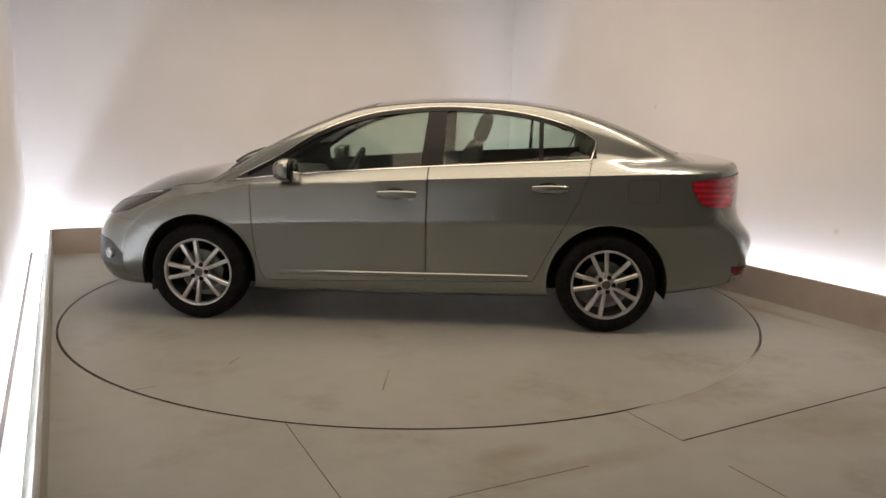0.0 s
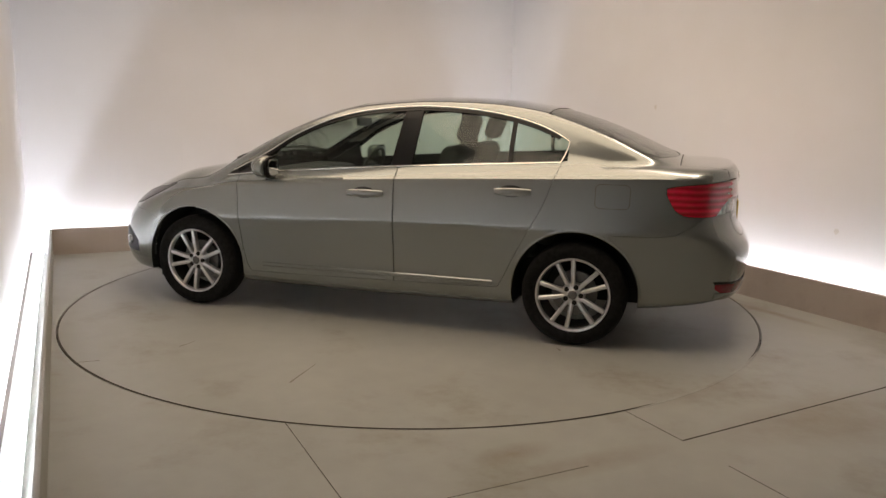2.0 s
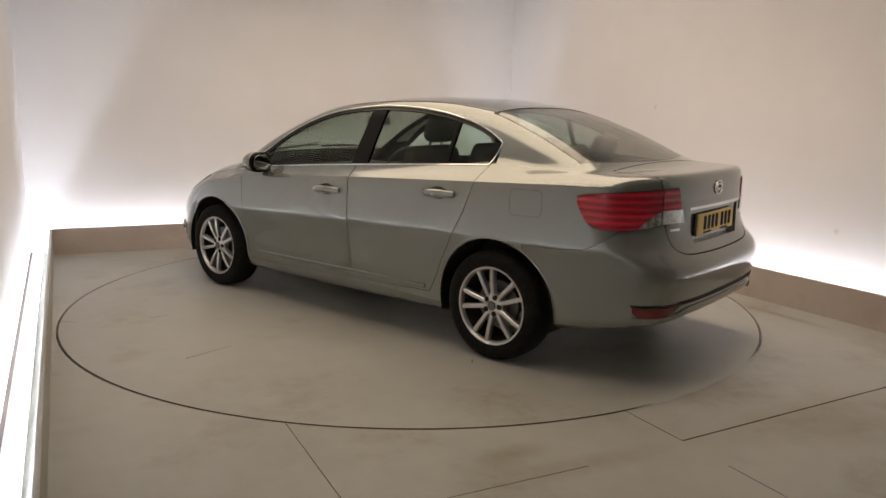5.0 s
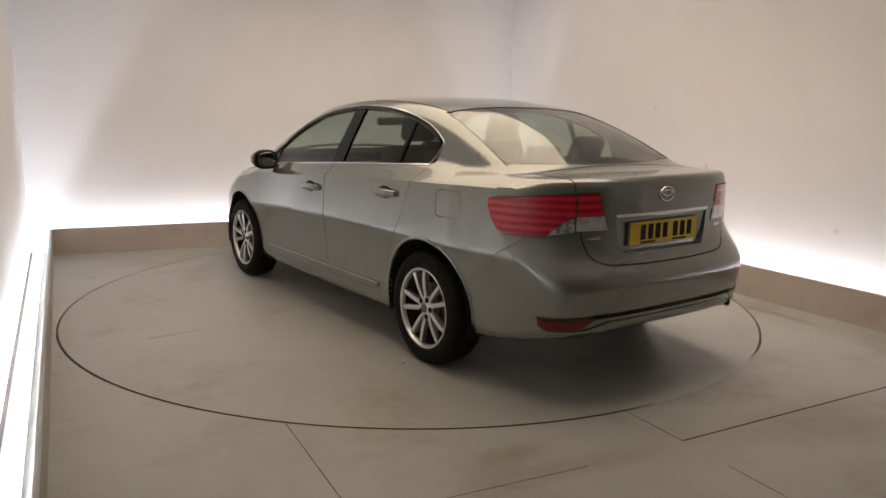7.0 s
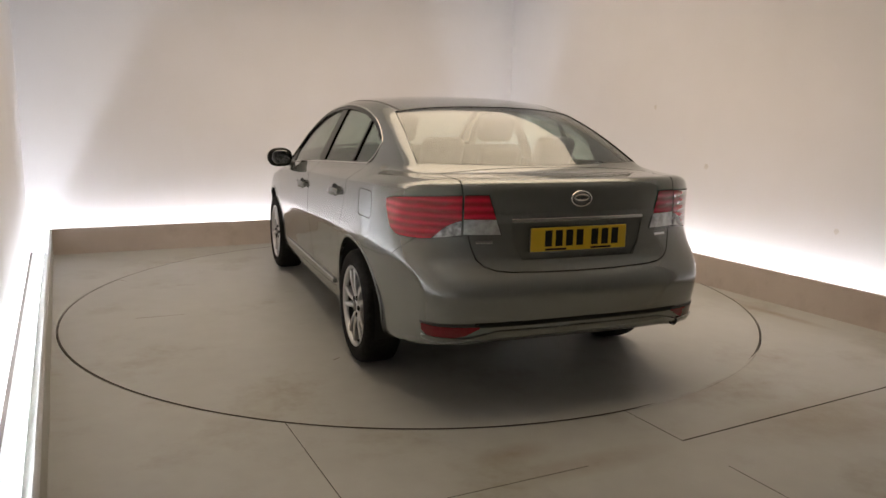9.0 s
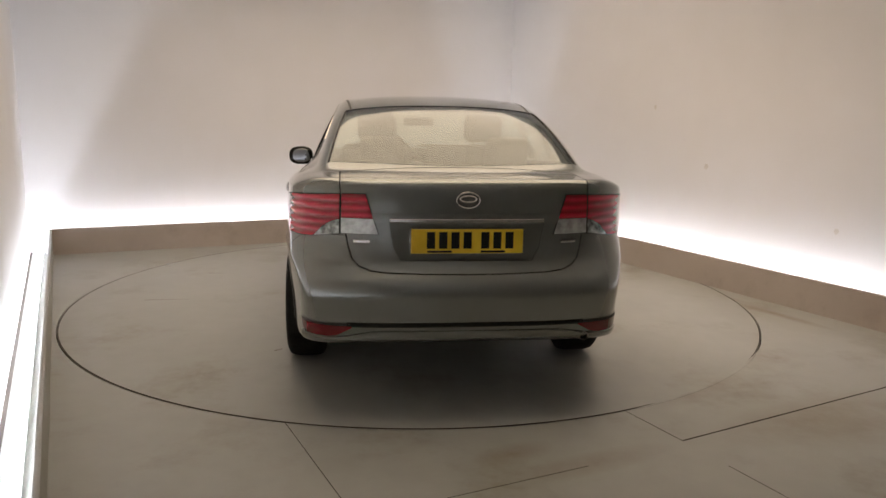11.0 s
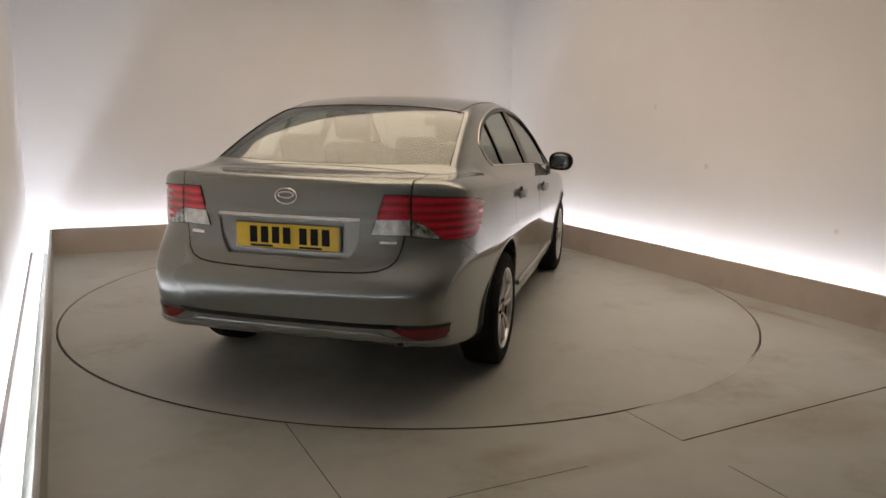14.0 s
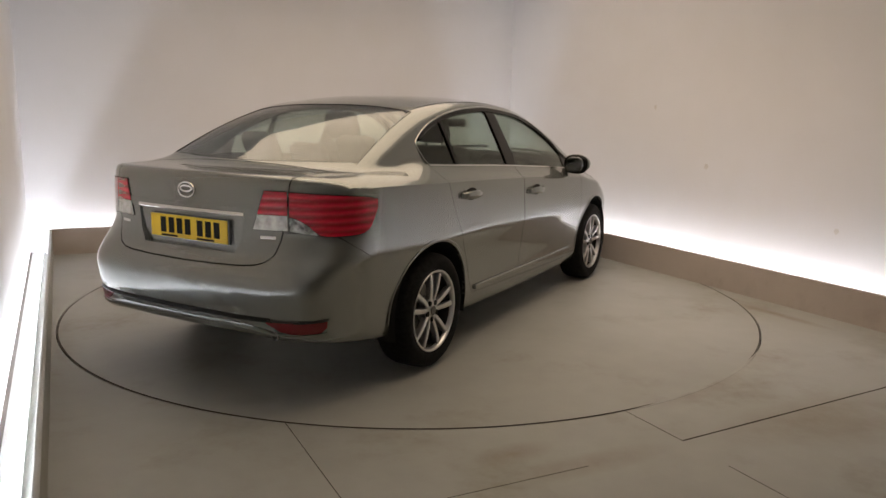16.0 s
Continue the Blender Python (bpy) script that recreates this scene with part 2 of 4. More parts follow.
# ---- room ----
def wall(name, a, b, h0, h1, thick, material, label):
    """An upright wall from a to b; its thickness lies to the right of that direction."""
    a, b = Vector((a[0], a[1])), Vector((b[0], b[1]))
    d = (b - a).normalized()
    nrm = Vector((d.y, -d.x)) * thick
    pts = [a, b, b + nrm, a + nrm]
    verts = [(p.x, p.y, z) for z in (h0, h1) for p in pts]
    faces = [(0, 1, 2, 3), (4, 5, 6, 7), (0, 1, 5, 4), (1, 2, 6, 5), (2, 3, 7, 6), (3, 0, 4, 7)]
    return tagged(put(name, mesh(name, verts, faces, material, False)), label, "wall", kind="structure")


inner, outer = corners(0.0), corners(GAP)
c0, c1, c2, c3 = outer
wall("wall_back", c1, c0, -0.05, CEIL, 0.12, M_WALL, "plain white painted studio wall behind the light trough")
wall("wall_left", c0, c3, -0.05, CEIL, 0.12, M_WALL, "plain white painted studio side wall")
wall("wall_right", c2, c1, -0.05, CEIL, 0.12, M_WALL, "plain white painted studio side wall")
wall("wall_rear", c3, c2, -0.05, CEIL, 0.12, M_REAR, "grey painted wall closing the studio")

# ceiling
verts = [(c.x, c.y, z) for z in (CEIL, CEIL + 0.1) for c in outer]
put_ceiling = put("ceiling", mesh("ceiling", verts, [(0, 1, 2, 3), (4, 5, 6, 7), (0, 1, 5, 4), (1, 2, 6, 5), (2, 3, 7, 6), (3, 0, 4, 7)], M_CEIL, False))
tagged(put_ceiling, "beige painted studio ceiling", "ceiling", kind="structure")


# floor: one sheet with a round hole for the turntable
def floor_sheet():
    n, hole = 192, TABLE_R + 0.004
    verts, faces = [], []
    lim = [(outer[i], outer[(i + 1) % 4]) for i in range(4)]
    for i in range(n):
        a = 2 * math.pi * i / n
        d = Vector((math.cos(a), math.sin(a)))
        best = 99.0
        for p, q in lim:
            e = q - p
            det = d.x * -e.y + e.x * d.y
            if abs(det) > 1e-9:
                s = (p.x * -e.y + e.x * p.y) / det
                u = (d.x * p.y - d.y * p.x) / det
                if s > 0 and -0.01 <= u <= 1.01:
                    best = min(best, s)
        best = max(best, hole + 0.02)
        for r, z in ((hole, -0.05), (hole, -0.003), (hole + 0.003, 0.0), (best, 0.0)):
            verts.append((d.x * r, d.y * r, z))
    for i in range(n):
        for j in range(3):
            a, b = i * 4 + j, ((i + 1) % n) * 4 + j
            faces.append((a, a + 1, b + 1, b))
    return mesh("floor", verts, faces, M_GROUND)


floor_ob = tagged(put("floor", floor_sheet()), "beige painted studio floor with scuffs and thin panel joints", "floor", kind="structure")
pit = bmesh.new()
bmesh.ops.create_circle(pit, cap_ends=True, radius=TABLE_R + 0.2, segments=64, matrix=Matrix.Translation((0, 0, -0.06)))
tagged(part("turntable_pit", pit, M_JOINT, None, smooth=False), "dark pit under the turntable edge", "pit", kind="structure")


def floor_joint(a, b, width=0.0045):
    a, b = Vector((*a, 0.0007)), Vector((*b, 0.0007))
    d = (b - a)
    bm = box_bm(d.length, width, 0.0014)
    part("joint", bm, M_JOINT, floor_ob, smooth=False, m=Matrix.Translation((a + b) / 2) @ Matrix.Rotation(math.atan2(d.y, d.x), 4, "Z"))


floor_joint((-0.588, -2.408), (0.30, -4.30), 0.0026)
floor_joint((1.030, -2.258), (1.195, -2.588), 0.0018)
floor_joint((1.195, -2.588), (2.62, -1.872), 0.007)
floor_joint((-0.05, -3.17), (0.72, -2.83), 0.0016)
floor_joint((1.305, -2.83), (1.62, -3.50), 0.0016)

p, q = Vector(corners(GAP - 0.012)[0]), Vector(corners(GAP - 0.012)[3])
floor_joint(p, q, 0.02)

# turntable
bm = bmesh.new()
bmesh.ops.create_cone(bm, cap_ends=True, segments=192, radius1=TABLE_R - 0.004, radius2=TABLE_R - 0.004, depth=0.05, matrix=Matrix.Translation((0, 0, -0.025)))
bmesh.ops.bevel(bm, geom=[e for e in bm.edges if abs(e.verts[0].co.z) < 1e-4 and abs(e.verts[1].co.z) < 1e-4], offset=0.003, segments=2, affect="EDGES")
turntable = tagged(new("turntable"), "round beige painted turntable set flush into the studio floor", "turntable")
part("deck", bm, M_FLOOR, turntable)


def ring_plate(r0, r1, z, n=192):
    verts = [(r * math.cos(2 * math.pi * i / n), r * math.sin(2 * math.pi * i / n), h) for i in range(n) for r, h in ((r0, z), (r1, z), (r1, z - 0.004), (r0, z - 0.004))]
    faces = [(i * 4 + j, i * 4 + (j + 1) % 4, ((i + 1) % n) * 4 + (j + 1) % 4, ((i + 1) % n) * 4 + j) for i in range(n) for j in range(4)]
    return mesh("gap_line", verts, faces, M_JOINT)


def dust_fill(a0, a1):
    """Dust and paint that have closed the gap along part of the turntable's rim, thinning out at both ends."""
    n = 60
    rows = []
    for i in range(n):
        a, u = radians(a0 + (a1 - a0) * i / (n - 1)), i / (n - 1)
        w = min(1.0, 5 * u, 5 * (1 - u)) * (0.92 + 0.08 * math.sin(i * 2.3))
        rows += [(r * math.cos(a), r * math.sin(a), z) for r, z in ((TABLE_R + 0.006 - 0.0195 * w, 0.0008), (TABLE_R + 0.006, 0.0008), (TABLE_R + 0.006, -0.004), (TABLE_R + 0.006 - 0.0195 * w, -0.004))]
    faces = [(i * 4 + j, i * 4 + (j + 1) % 4, i * 4 + 4 + (j + 1) % 4, i * 4 + 4 + j) for i in range(n - 1) for j in range(4)]
    put("dust_fill", mesh("dust_fill", rows, faces, M_FLOOR, False), floor_ob, "pale dust closing the gap")


dust_fill(-66.5, -30.0)
# dark ring added on the deck to deepen the shaded line of the gap
put("gap_line", ring_plate(TABLE_R - 0.010, TABLE_R - 0.0055, 0.0006), turntable, "dark ring that draws the shade of the gap")


def scuff(a, b, width):
    d = Vector((b[0] - a[0], b[1] - a[1]))
    bm = box_bm(d.length, width, 0.0008)
    for v in bm.verts:
        if v.co.x > 0:
            v.co.y *= 0.3
    part("scuff_mark", bm, M_SCUFF, turntable, "faint brown scuff", smooth=False, m=Matrix.Translation(((a[0] + b[0]) / 2, (a[1] + b[1]) / 2, 0.0006)) @ Matrix.Rotation(math.atan2(d.y, d.x), 4, "Z"))


scuff((-0.04, 1.997), (-0.03, 1.687), 0.009)
scuff((1.224, 2.151), (1.125, 2.072), 0.008)
scuff((0.871, 1.703), (0.85, 1.573), 0.007)
scuff((-1.286, 0.939), (-1.255, 0.896), 0.014)


# plinths and light troughs
def plinth(name, a, b, th=0.035, paint=M_PLINTH, label="low beige painted plinth hiding the light trough"):
    """A low upstand from a to b with the trough behind it."""
    d = (b - a).normalized()
    n = Vector((d.y, -d.x))          # away from the room
    pts = [a, b, b + n * th, a + n * th]
    verts = [(p.x, p.y, z) for z in (0.0, PLINTH_H) for p in pts]
    bm = bmesh.new()
    vs = [bm.verts.new(v) for v in verts]
    for f in [(0, 1, 2, 3), (4, 5, 6, 7), (0, 1, 5, 4), (1, 2, 6, 5), (2, 3, 7, 6), (3, 0, 4, 7)]:
        bm.faces.new([vs[i] for i in f])
    bmesh.ops.bevel(bm, geom=[e for e in bm.edges if e.verts[0].co.z > 0.1 and e.verts[1].co.z > 0.1], offset=0.004, segments=2, affect="EDGES")
    ob = part(name, bm, paint, None)
    return tagged(ob, label, "plinth", kind="structure")


i0, i1, i2, i3 = inner
plinth("plinth_back", i1, i0)
# the left plinth takes the floor's material, darker and greyer than the other two
plinth("plinth_left", i0, i3, 0.021, M_FLOOR, "low thin grey-beige plinth beside the light trough")
plinth("plinth_right", i2, i1)


def led_strip(a, b, label):
    d = (b - a)
    L = d.length
    thing = tagged(new("light_strip"), label, "light strip", group="light strips along the walls")
    mm = Matrix.Translation((*((a + b) / 2), 0.0)) @ Matrix.Rotation(math.atan2(d.y, d.x), 4, "Z")
    thing.matrix_basis = mm
    part("tray", box_bm(L - 0.12, 0.07, 0.02, (0, 0, 0.012), 0.003), M_TRAY, thing, "white tray")
    part("tube", box_bm(L - 0.16, 0.03, 0.024, (0, 0, 0.036), 0.008), M_LED, thing, "glowing white tube")


m0, m1, m2, m3 = corners(0.12)
led_strip(m0, m1, "long white light strip in the trough of the back wall")
led_strip(m0, m0 + (m3 - m0) * 0.86, "long white light strip in the trough of the side wall")
led_strip(m1, m1 + (m2 - m1) * 0.62, "long white light strip in the trough of the side wall")


def wall_mark(p, a, s, z, w, h, mat_, name, label, lift=0.0035):
    """A flat mark on the wall through p with direction a, s along it."""
    q = Vector(shifted(p, a, GAP)) + Vector((math.cos(a), math.sin(a))) * s
    bm = box_bm(w, lift * 2, h)
    ob = part(name, bm, mat_, None, smooth=False, m=Matrix.Translation((q.x, q.y, z)) @ Matrix.Rotation(a, 4, "Z"))
    return tagged(ob, label, "wall panel", kind="structure")


wall_mark(PB, PHI_B, 1.42, 0.80, 1.82, 0.86, M_WALL, "wall_panel", "faint repainted rectangular panel on the back wall")
M_SMUDGE = grain(mat("smudge", (0.5, 0.46, 0.42), 0.8), (0.62, 0.59, 0.56), (0.68, 0.65, 0.62), 40.0)


def smudge(p, a, s, z, r):
    q = Vector(shifted(p, a, GAP - 0.001)) + Vector((math.cos(a), math.sin(a))) * s
    bm = bmesh.new()
    vs = [bm.verts.new((math.cos(t) * r * (0.7 + 0.5 * random.random()), 0, math.sin(t) * r * (0.8 + 0.6 * random.random()))) for t in np.linspace(0, 2 * math.pi, 14, endpoint=False)]
    bm.faces.new(vs)
    ob = part("wall_smudge", bm, M_SMUDGE, None, smooth=False, m=Matrix.Translation((q.x, q.y, z)) @ Matrix.Rotation(a, 4, "Z"))
    tagged(ob, "small grey smudge on the white studio wall", "smudge", kind="structure")


smudge(PR, PHI_R, -0.83, 0.969, 0.022)
smudge(PR, PHI_R, 0.415, 0.591, 0.02)
smudge(PR, PHI_R, -1.476, 1.464, 0.018)

# ---- car: x forward, y to its left, z up, origin on the ground midway between the axles ----
AXLE_F, AXLE_R, HUB_Z, TYRE_R = 1.35, -1.35, 0.322, 0.322


def lin(x, pts):
    p = np.array(pts, float)
    if p[0, 0] > p[-1, 0]:
        p = p[::-1]
    return np.interp(x, p[:, 0], p[:, 1])


def table(pts, n=240):
    """A smooth lookup through pts (x rising)."""
    p = np.array(pts, float)
    q = spline(p, n)
    order = np.argsort(q[:, 0])
    q = q[order]
    return lambda x: np.interp(x, q[:, 0], q[:, 1])


def smax(a, b, k):
    h = np.maximum(k - np.abs(a - b), 0) / k
    return np.maximum(a, b) + h * h * k * 0.25


def smin(a, b, k):
    return -smax(-a, -b, k)


ROOF = table([(-2.9, 0.62), (-2.5, 0.85), (-2.3, 0.955), (-2.1, 1.055), (-1.95, 1.124), (-1.74, 1.217), (-1.53, 1.309), (-1.32, 1.384), (-1.11, 1.440), (-0.9, 1.476), (-0.7, 1.497), (-0.45, 1.505), (-0.2, 1.500),
              (0.14, 1.472), (0.353, 1.432), (0.567, 1.358), (0.783, 1.267), (1.0, 1.155), (1.27, 1.005), (1.5, 0.87), (1.9, 0.62)])
DECK = table([(-2.5, 1.085), (-2.36, 1.10), (-2.27, 1.108), (-2.1, 1.112), (-1.9, 1.118), (-1.7, 1.124), (-1.2, 1.118), (-0.2, 1.065), (0.65, 1.0), (1.05, 0.985), (1.3, 0.984), (1.55, 0.965), (1.9, 0.893), (2.08, 0.808), (2.25, 0.67), (2.4, 0.53)])
CREASE = table([(-2.5, 1.06), (-1.86, 1.05), (-1.2, 1.025), (-0.156, 0.978), (0.84, 0.915), (1.3, 0.875), (1.6, 0.84), (2.0, 0.75), (2.5, 0.58)])
PLAN = table([(-2.6, 0.70), (-2.3, 0.765), (-2.0, 0.835), (-1.7, 0.872), (-1.35, 0.893), (-0.8, 0.902), (0.0, 0.905), (0.8, 0.902), (1.35, 0.89), (1.7, 0.868), (2.0, 0.82), (2.3, 0.735), (2.6, 0.6)])
SECTION = table([(0.15, -0.10), (0.22, -0.064), (0.28, -0.041), (0.35, -0.035), (0.42, -0.032), (0.50, -0.0265), (0.60, -0.0150), (0.65, -0.0068), (0.68, -0.0012), (0.695, -0.0003), (0.72, -0.0010), (0.80, -0.0048), (0.88, -0.0088), (0.97, -0.013), (1.06, -0.018), (1.3, -0.03)])
TAIL = table([(0.2, -2.20), (0.34, -2.315), (0.42, -2.345), (0.46, -2.352), (0.50, -2.362), (0.58, -2.373), (0.62, -2.367), (0.655, -2.349), (0.69, -2.318), (0.72, -2.298), (0.76, -2.286), (0.85, -2.280), (0.95, -2.277), (1.02, -2.275), (1.07, -2.268), (1.10, -2.255), (1.2, -2.2)])
NOSE = table([(0.15, 2.20), (0.24, 2.27), (0.33, 2.315), (0.48, 2.31), (0.58, 2.28), (0.66, 2.22), (0.74, 2.13), (0.80, 2.03), (1.0, 1.7)])
FLOORLINE = table([(-2.6, 0.37), (-2.3, 0.345), (-2.0, 0.29), (-1.7, 0.25), (-1.2, 0.22), (0.0, 0.195), (1.2, 0.195), (1.8, 0.20), (2.6, 0.22)])


def body_f(x, y, z, puff=0.0):
    """Below zero inside the car's outer skin."""
    ay = np.abs(y)
    q = ay / 0.88
    # wheel-arch flares widen the side a little
    flare = 0.010 * (np.exp(-(((x - AXLE_F) / 0.42) ** 2 + ((z - 0.45) / 0.33) ** 2)) + np.exp(-(((x - AXLE_R) / 0.42) ** 2 + ((z - 0.45) / 0.33) ** 2)))
    door = np.clip(1 - ((x + 0.05) / 1.0) ** 4, 0, 1)
    sill = -0.006 * door * np.exp(-((z - 0.40) / 0.06) ** 2)
    # the door crease climbs towards the tail
    zs = z + 0.03 * np.clip(x - 0.3, -1.0, 0.8) * np.exp(-((z - 0.67) / 0.09) ** 2)
    side = ay - (PLAN(x) + SECTION(zs) + flare + sill)
    hood = np.clip((x - 0.9) / 0.5, 0, 1)
    boot = np.clip((-1.3 - x) / 0.5, 0, 1)
    fall = (0.055 + 0.075 * hood - 0.03 * boot) * q ** 4 + 0.012 * hood * q
    cabin = np.clip(1.35 - np.abs(x + 0.15), 0, 0.3) / 0.3
    deck = z - (DECK(x) - fall + 0.07 * cabin)
    shoulder = (z - CREASE(x)) * 0.81 + (ay - (PLAN(x) - 0.016)) * 0.585
    rear = (TAIL(z) + 0.03 * q ** 2 + 0.20 * q ** 5 + 0.10 * q ** 3 * np.clip((z - 0.70) / 0.12, 0, 1)) - x
    front = x - (NOSE(z) - 0.28 * q ** 2 - 0.20 * q ** 5)
    low = FLOORLINE(x) - z
    lower = smax(side, smax(deck, shoulder, 0.04), 0.010)
    lower = smax(lower, rear, 0.075 - 0.05 * np.clip((z - 0.96) / 0.10, 0, 1))
    lower = smax(lower, front, 0.12)
    lower = smax(lower, low, 0.05)
    # greenhouse
    lean = 0.815 - 0.45 * (z - 1.05) - 0.05 * np.clip(z - 1.2, 0, 1)
    wide = lean - 0.034 * (x + 0.15) ** 2
    gside = (ay - wide) * 0.9
    crown = 0.045 * (ay / 0.62) ** 2.6
    slope = 1.0 / np.sqrt(1 + np.where((x > 0.3) | (x < -1.2), 0.2, 0.0))
    groof = (z - (ROOF(x) - crown)) * slope
    green = smax(smax(smax(gside, groof, 0.06), 0.92 - z, 0.02), -2.02 - x, 0.02)
    return smin(lower, green, 0.03) - puff


def solve(origin, way, near, far, offset=0.0):
    """Where rays leave the skin."""
    lo, hi = np.full(len(origin), near, float), np.full(len(origin), far, float)
    for _ in range(26):
        mid = 0.5 * (lo + hi)
        p = origin + way * mid[:, None]
        inside = body_f(p[:, 0], p[:, 1], p[:, 2]) + offset < 0
        lo, hi = np.where(inside, mid, lo), np.where(inside, hi, mid)
    return origin + way * (0.5 * (lo + hi))[:, None]


def skin_mesh():
    """The whole outer skin as one closed mesh of rings."""
    n = 288
    base = np.linspace(0, 2 * np.pi, n, endpoint=False)
    b0 = base[round(n * 17 / 360)]

    def rays(x):
        """Ray angles of a station, bent so that one of them runs along the shoulder crease."""
        c = math.atan2(float(CREASE(x)) - 0.72, float(PLAN(x)) - 0.014)
        fold = np.where(base <= np.pi / 2, base, np.pi - base)
        bent = np.where(fold < b0, fold * c / b0, c + (fold - b0) * (np.pi / 2 - c) / (np.pi / 2 - b0))
        bent = np.where(base <= np.pi / 2, bent, np.pi - bent)
        return np.where(base <= np.pi, bent, base)

    xa, xb, zc = -1.86, 1.75, 0.72
    rows = []
    caps = 44
    for i in range(1, caps):
        e = np.pi / 2 * (1 - i / caps)
        rows.append(("r", e))
    for x in np.linspace(xa, xb, 170):
        rows.append(("m", x))
    for i in range(caps - 1, 0, -1):
        e = np.pi / 2 * (1 - i / caps)
        rows.append(("f", e))
    org, way = [], []
    for kind, v in rows:
        for a in rays(v if kind == "m" else (xa if kind == "r" else xb)):
            cy, cz = math.cos(a), math.sin(a)
            if kind == "m":
                org.append((v, 0, zc)), way.append((0, cy, cz))
            elif kind == "r":
                org.append((xa, 0, zc)), way.append((-math.sin(v), cy * math.cos(v), cz * math.cos(v)))
            else:
                org.append((xb, 0, zc)), way.append((math.sin(v), cy * math.cos(v), cz * math.cos(v)))
    org += [(xa, 0, zc), (xb, 0, zc)]
    way += [(-1, 0, 0), (1, 0, 0)]
    pts = solve(np.array(org, float), np.array(way, float), 0.02, 1.6)
    faces = []
    m = len(rows)
    for i in range(m - 1):
        for j in range(n):
            k = (j + 1) % n
            faces.append((i * n + j, (i + 1) * n + j, (i + 1) * n + k, i * n + k))
    for j in range(n):
        k = (j + 1) % n
        faces.append((m * n, j, k))
        faces.append((m * n + 1, (m - 1) * n + k, (m - 1) * n + j))
    return mesh("skin", pts, faces)


def cabin_mesh():
    """The hollow inside of the car, 35 mm within the skin."""
    n, xs = 96, np.linspace(-1.74, 1.24, 90)
    org, way = [], []
    for x in xs:
        for a in np.linspace(0, 2 * np.pi, n, endpoint=False):
            org.append((x, 0, 0.72)), way.append((0, math.cos(a), math.sin(a)))
    pts = solve(np.array(org, float), np.array(way, float), 0.02, 1.6, 0.034)
    pts[:, 2] = np.maximum(pts[:, 2], 0.30)
    faces = [(i * n + j, (i + 1) * n + j, (i + 1) * n + (j + 1) % n, i * n + (j + 1) % n) for i in range(len(xs) - 1) for j in range(n)]
    faces += [tuple(range(n)), tuple(range((len(xs) - 1) * n + n - 1, (len(xs) - 1) * n - 1, -1))]
    return mesh("cabin", pts, faces)


# outlines in the side plan (x, z)
SILL_OF_GLASS = table([(-1.26, 1.123), (-1.19, 1.119), (-0.19, 1.061), (0.65, 0.997), (1.12, 0.945)])
HEAD_OF_GLASS = table([(-1.262, 1.235), (-1.20, 1.272), (-1.06, 1.332), (-0.87, 1.382), (-0.69, 1.411), (-0.5, 1.427), (-0.244, 1.431), (0.05, 1.406), (0.24, 1.372), (0.43, 1.311), (0.62, 1.222), (0.814, 1.098), (1.10, 0.947)])


def glass_outline(xa, xb, n=40, grow=0.0):
    """The closed outline of the side glass between two stations."""
    xs = np.linspace(xa, xb, n)
    lower = [(x, float(SILL_OF_GLASS(x)) - grow) for x in xs]
    upper = [(x, float(HEAD_OF_GLASS(x)) + grow) for x in xs[::-1]]
    return lower + [u for u in upper if u[1] - float(SILL_OF_GLASS(u[0])) > 0.004]


def on_side(x, z, left=True, lift=0.0):
    """The point of the skin's flank at (x, z)."""
    x, z = np.atleast_1d(np.asarray(x, float)), np.atleast_1d(np.asarray(z, float))
    org = np.stack([x, np.zeros_like(x), z], -1)
    way = np.tile([0.0, 1.0, 0.0], (len(x), 1))
    p = solve(org, way, 0.05, 1.1, -lift)
    if not left:
        p[:, 1] *= -1
    return p


def on_tail(ang, z, lift=0.0, cx=-1.72, cy=0.0):
    """The point of the skin at a height, seen at an angle round the tail (0 straight back, 90 to the left)."""
    ang, z = np.atleast_1d(np.asarray(ang, float)), np.atleast_1d(np.asarray(z, float))
    a = np.radians(ang)
    org = np.stack([np.full_like(z, cx), np.full_like(z, cy), z], -1)
    way = np.stack([-np.cos(a), np.sin(a), np.zeros_like(a)], -1)
    return solve(org, way, 0.05, 1.4, -lift)


def on_nose(ang, z, lift=0.0, cx=1.55, cy=0.0):
    ang, z = np.atleast_1d(np.asarray(ang, float)), np.atleast_1d(np.asarray(z, float))
    a = np.radians(ang)
    org = np.stack([np.full_like(z, cx), np.full_like(z, cy), z], -1)
    way = np.stack([np.cos(a), np.sin(a), np.zeros_like(a)], -1)
    return solve(org, way, 0.05, 1.4, -lift)


def on_top(x, y, lift=0.0):
    x, y = np.atleast_1d(np.asarray(x, float)), np.atleast_1d(np.asarray(y, float))
    org = np.stack([x, y, np.full_like(x, 0.6)], -1)
    return solve(org, np.tile([0.0, 0.0, 1.0], (len(x), 1)), 0.02, 1.2, -lift)


def normal_at(p):
    e = 1e-3
    f = lambda q: body_f(q[:, 0], q[:, 1], q[:, 2])
    g = np.stack([f(p + np.array(d) * e) - f(p - np.array(d) * e) for d in ((1, 0, 0), (0, 1, 0), (0, 0, 1))], -1)
    return g / np.maximum(np.linalg.norm(g, axis=1), 1e-9)[:, None]


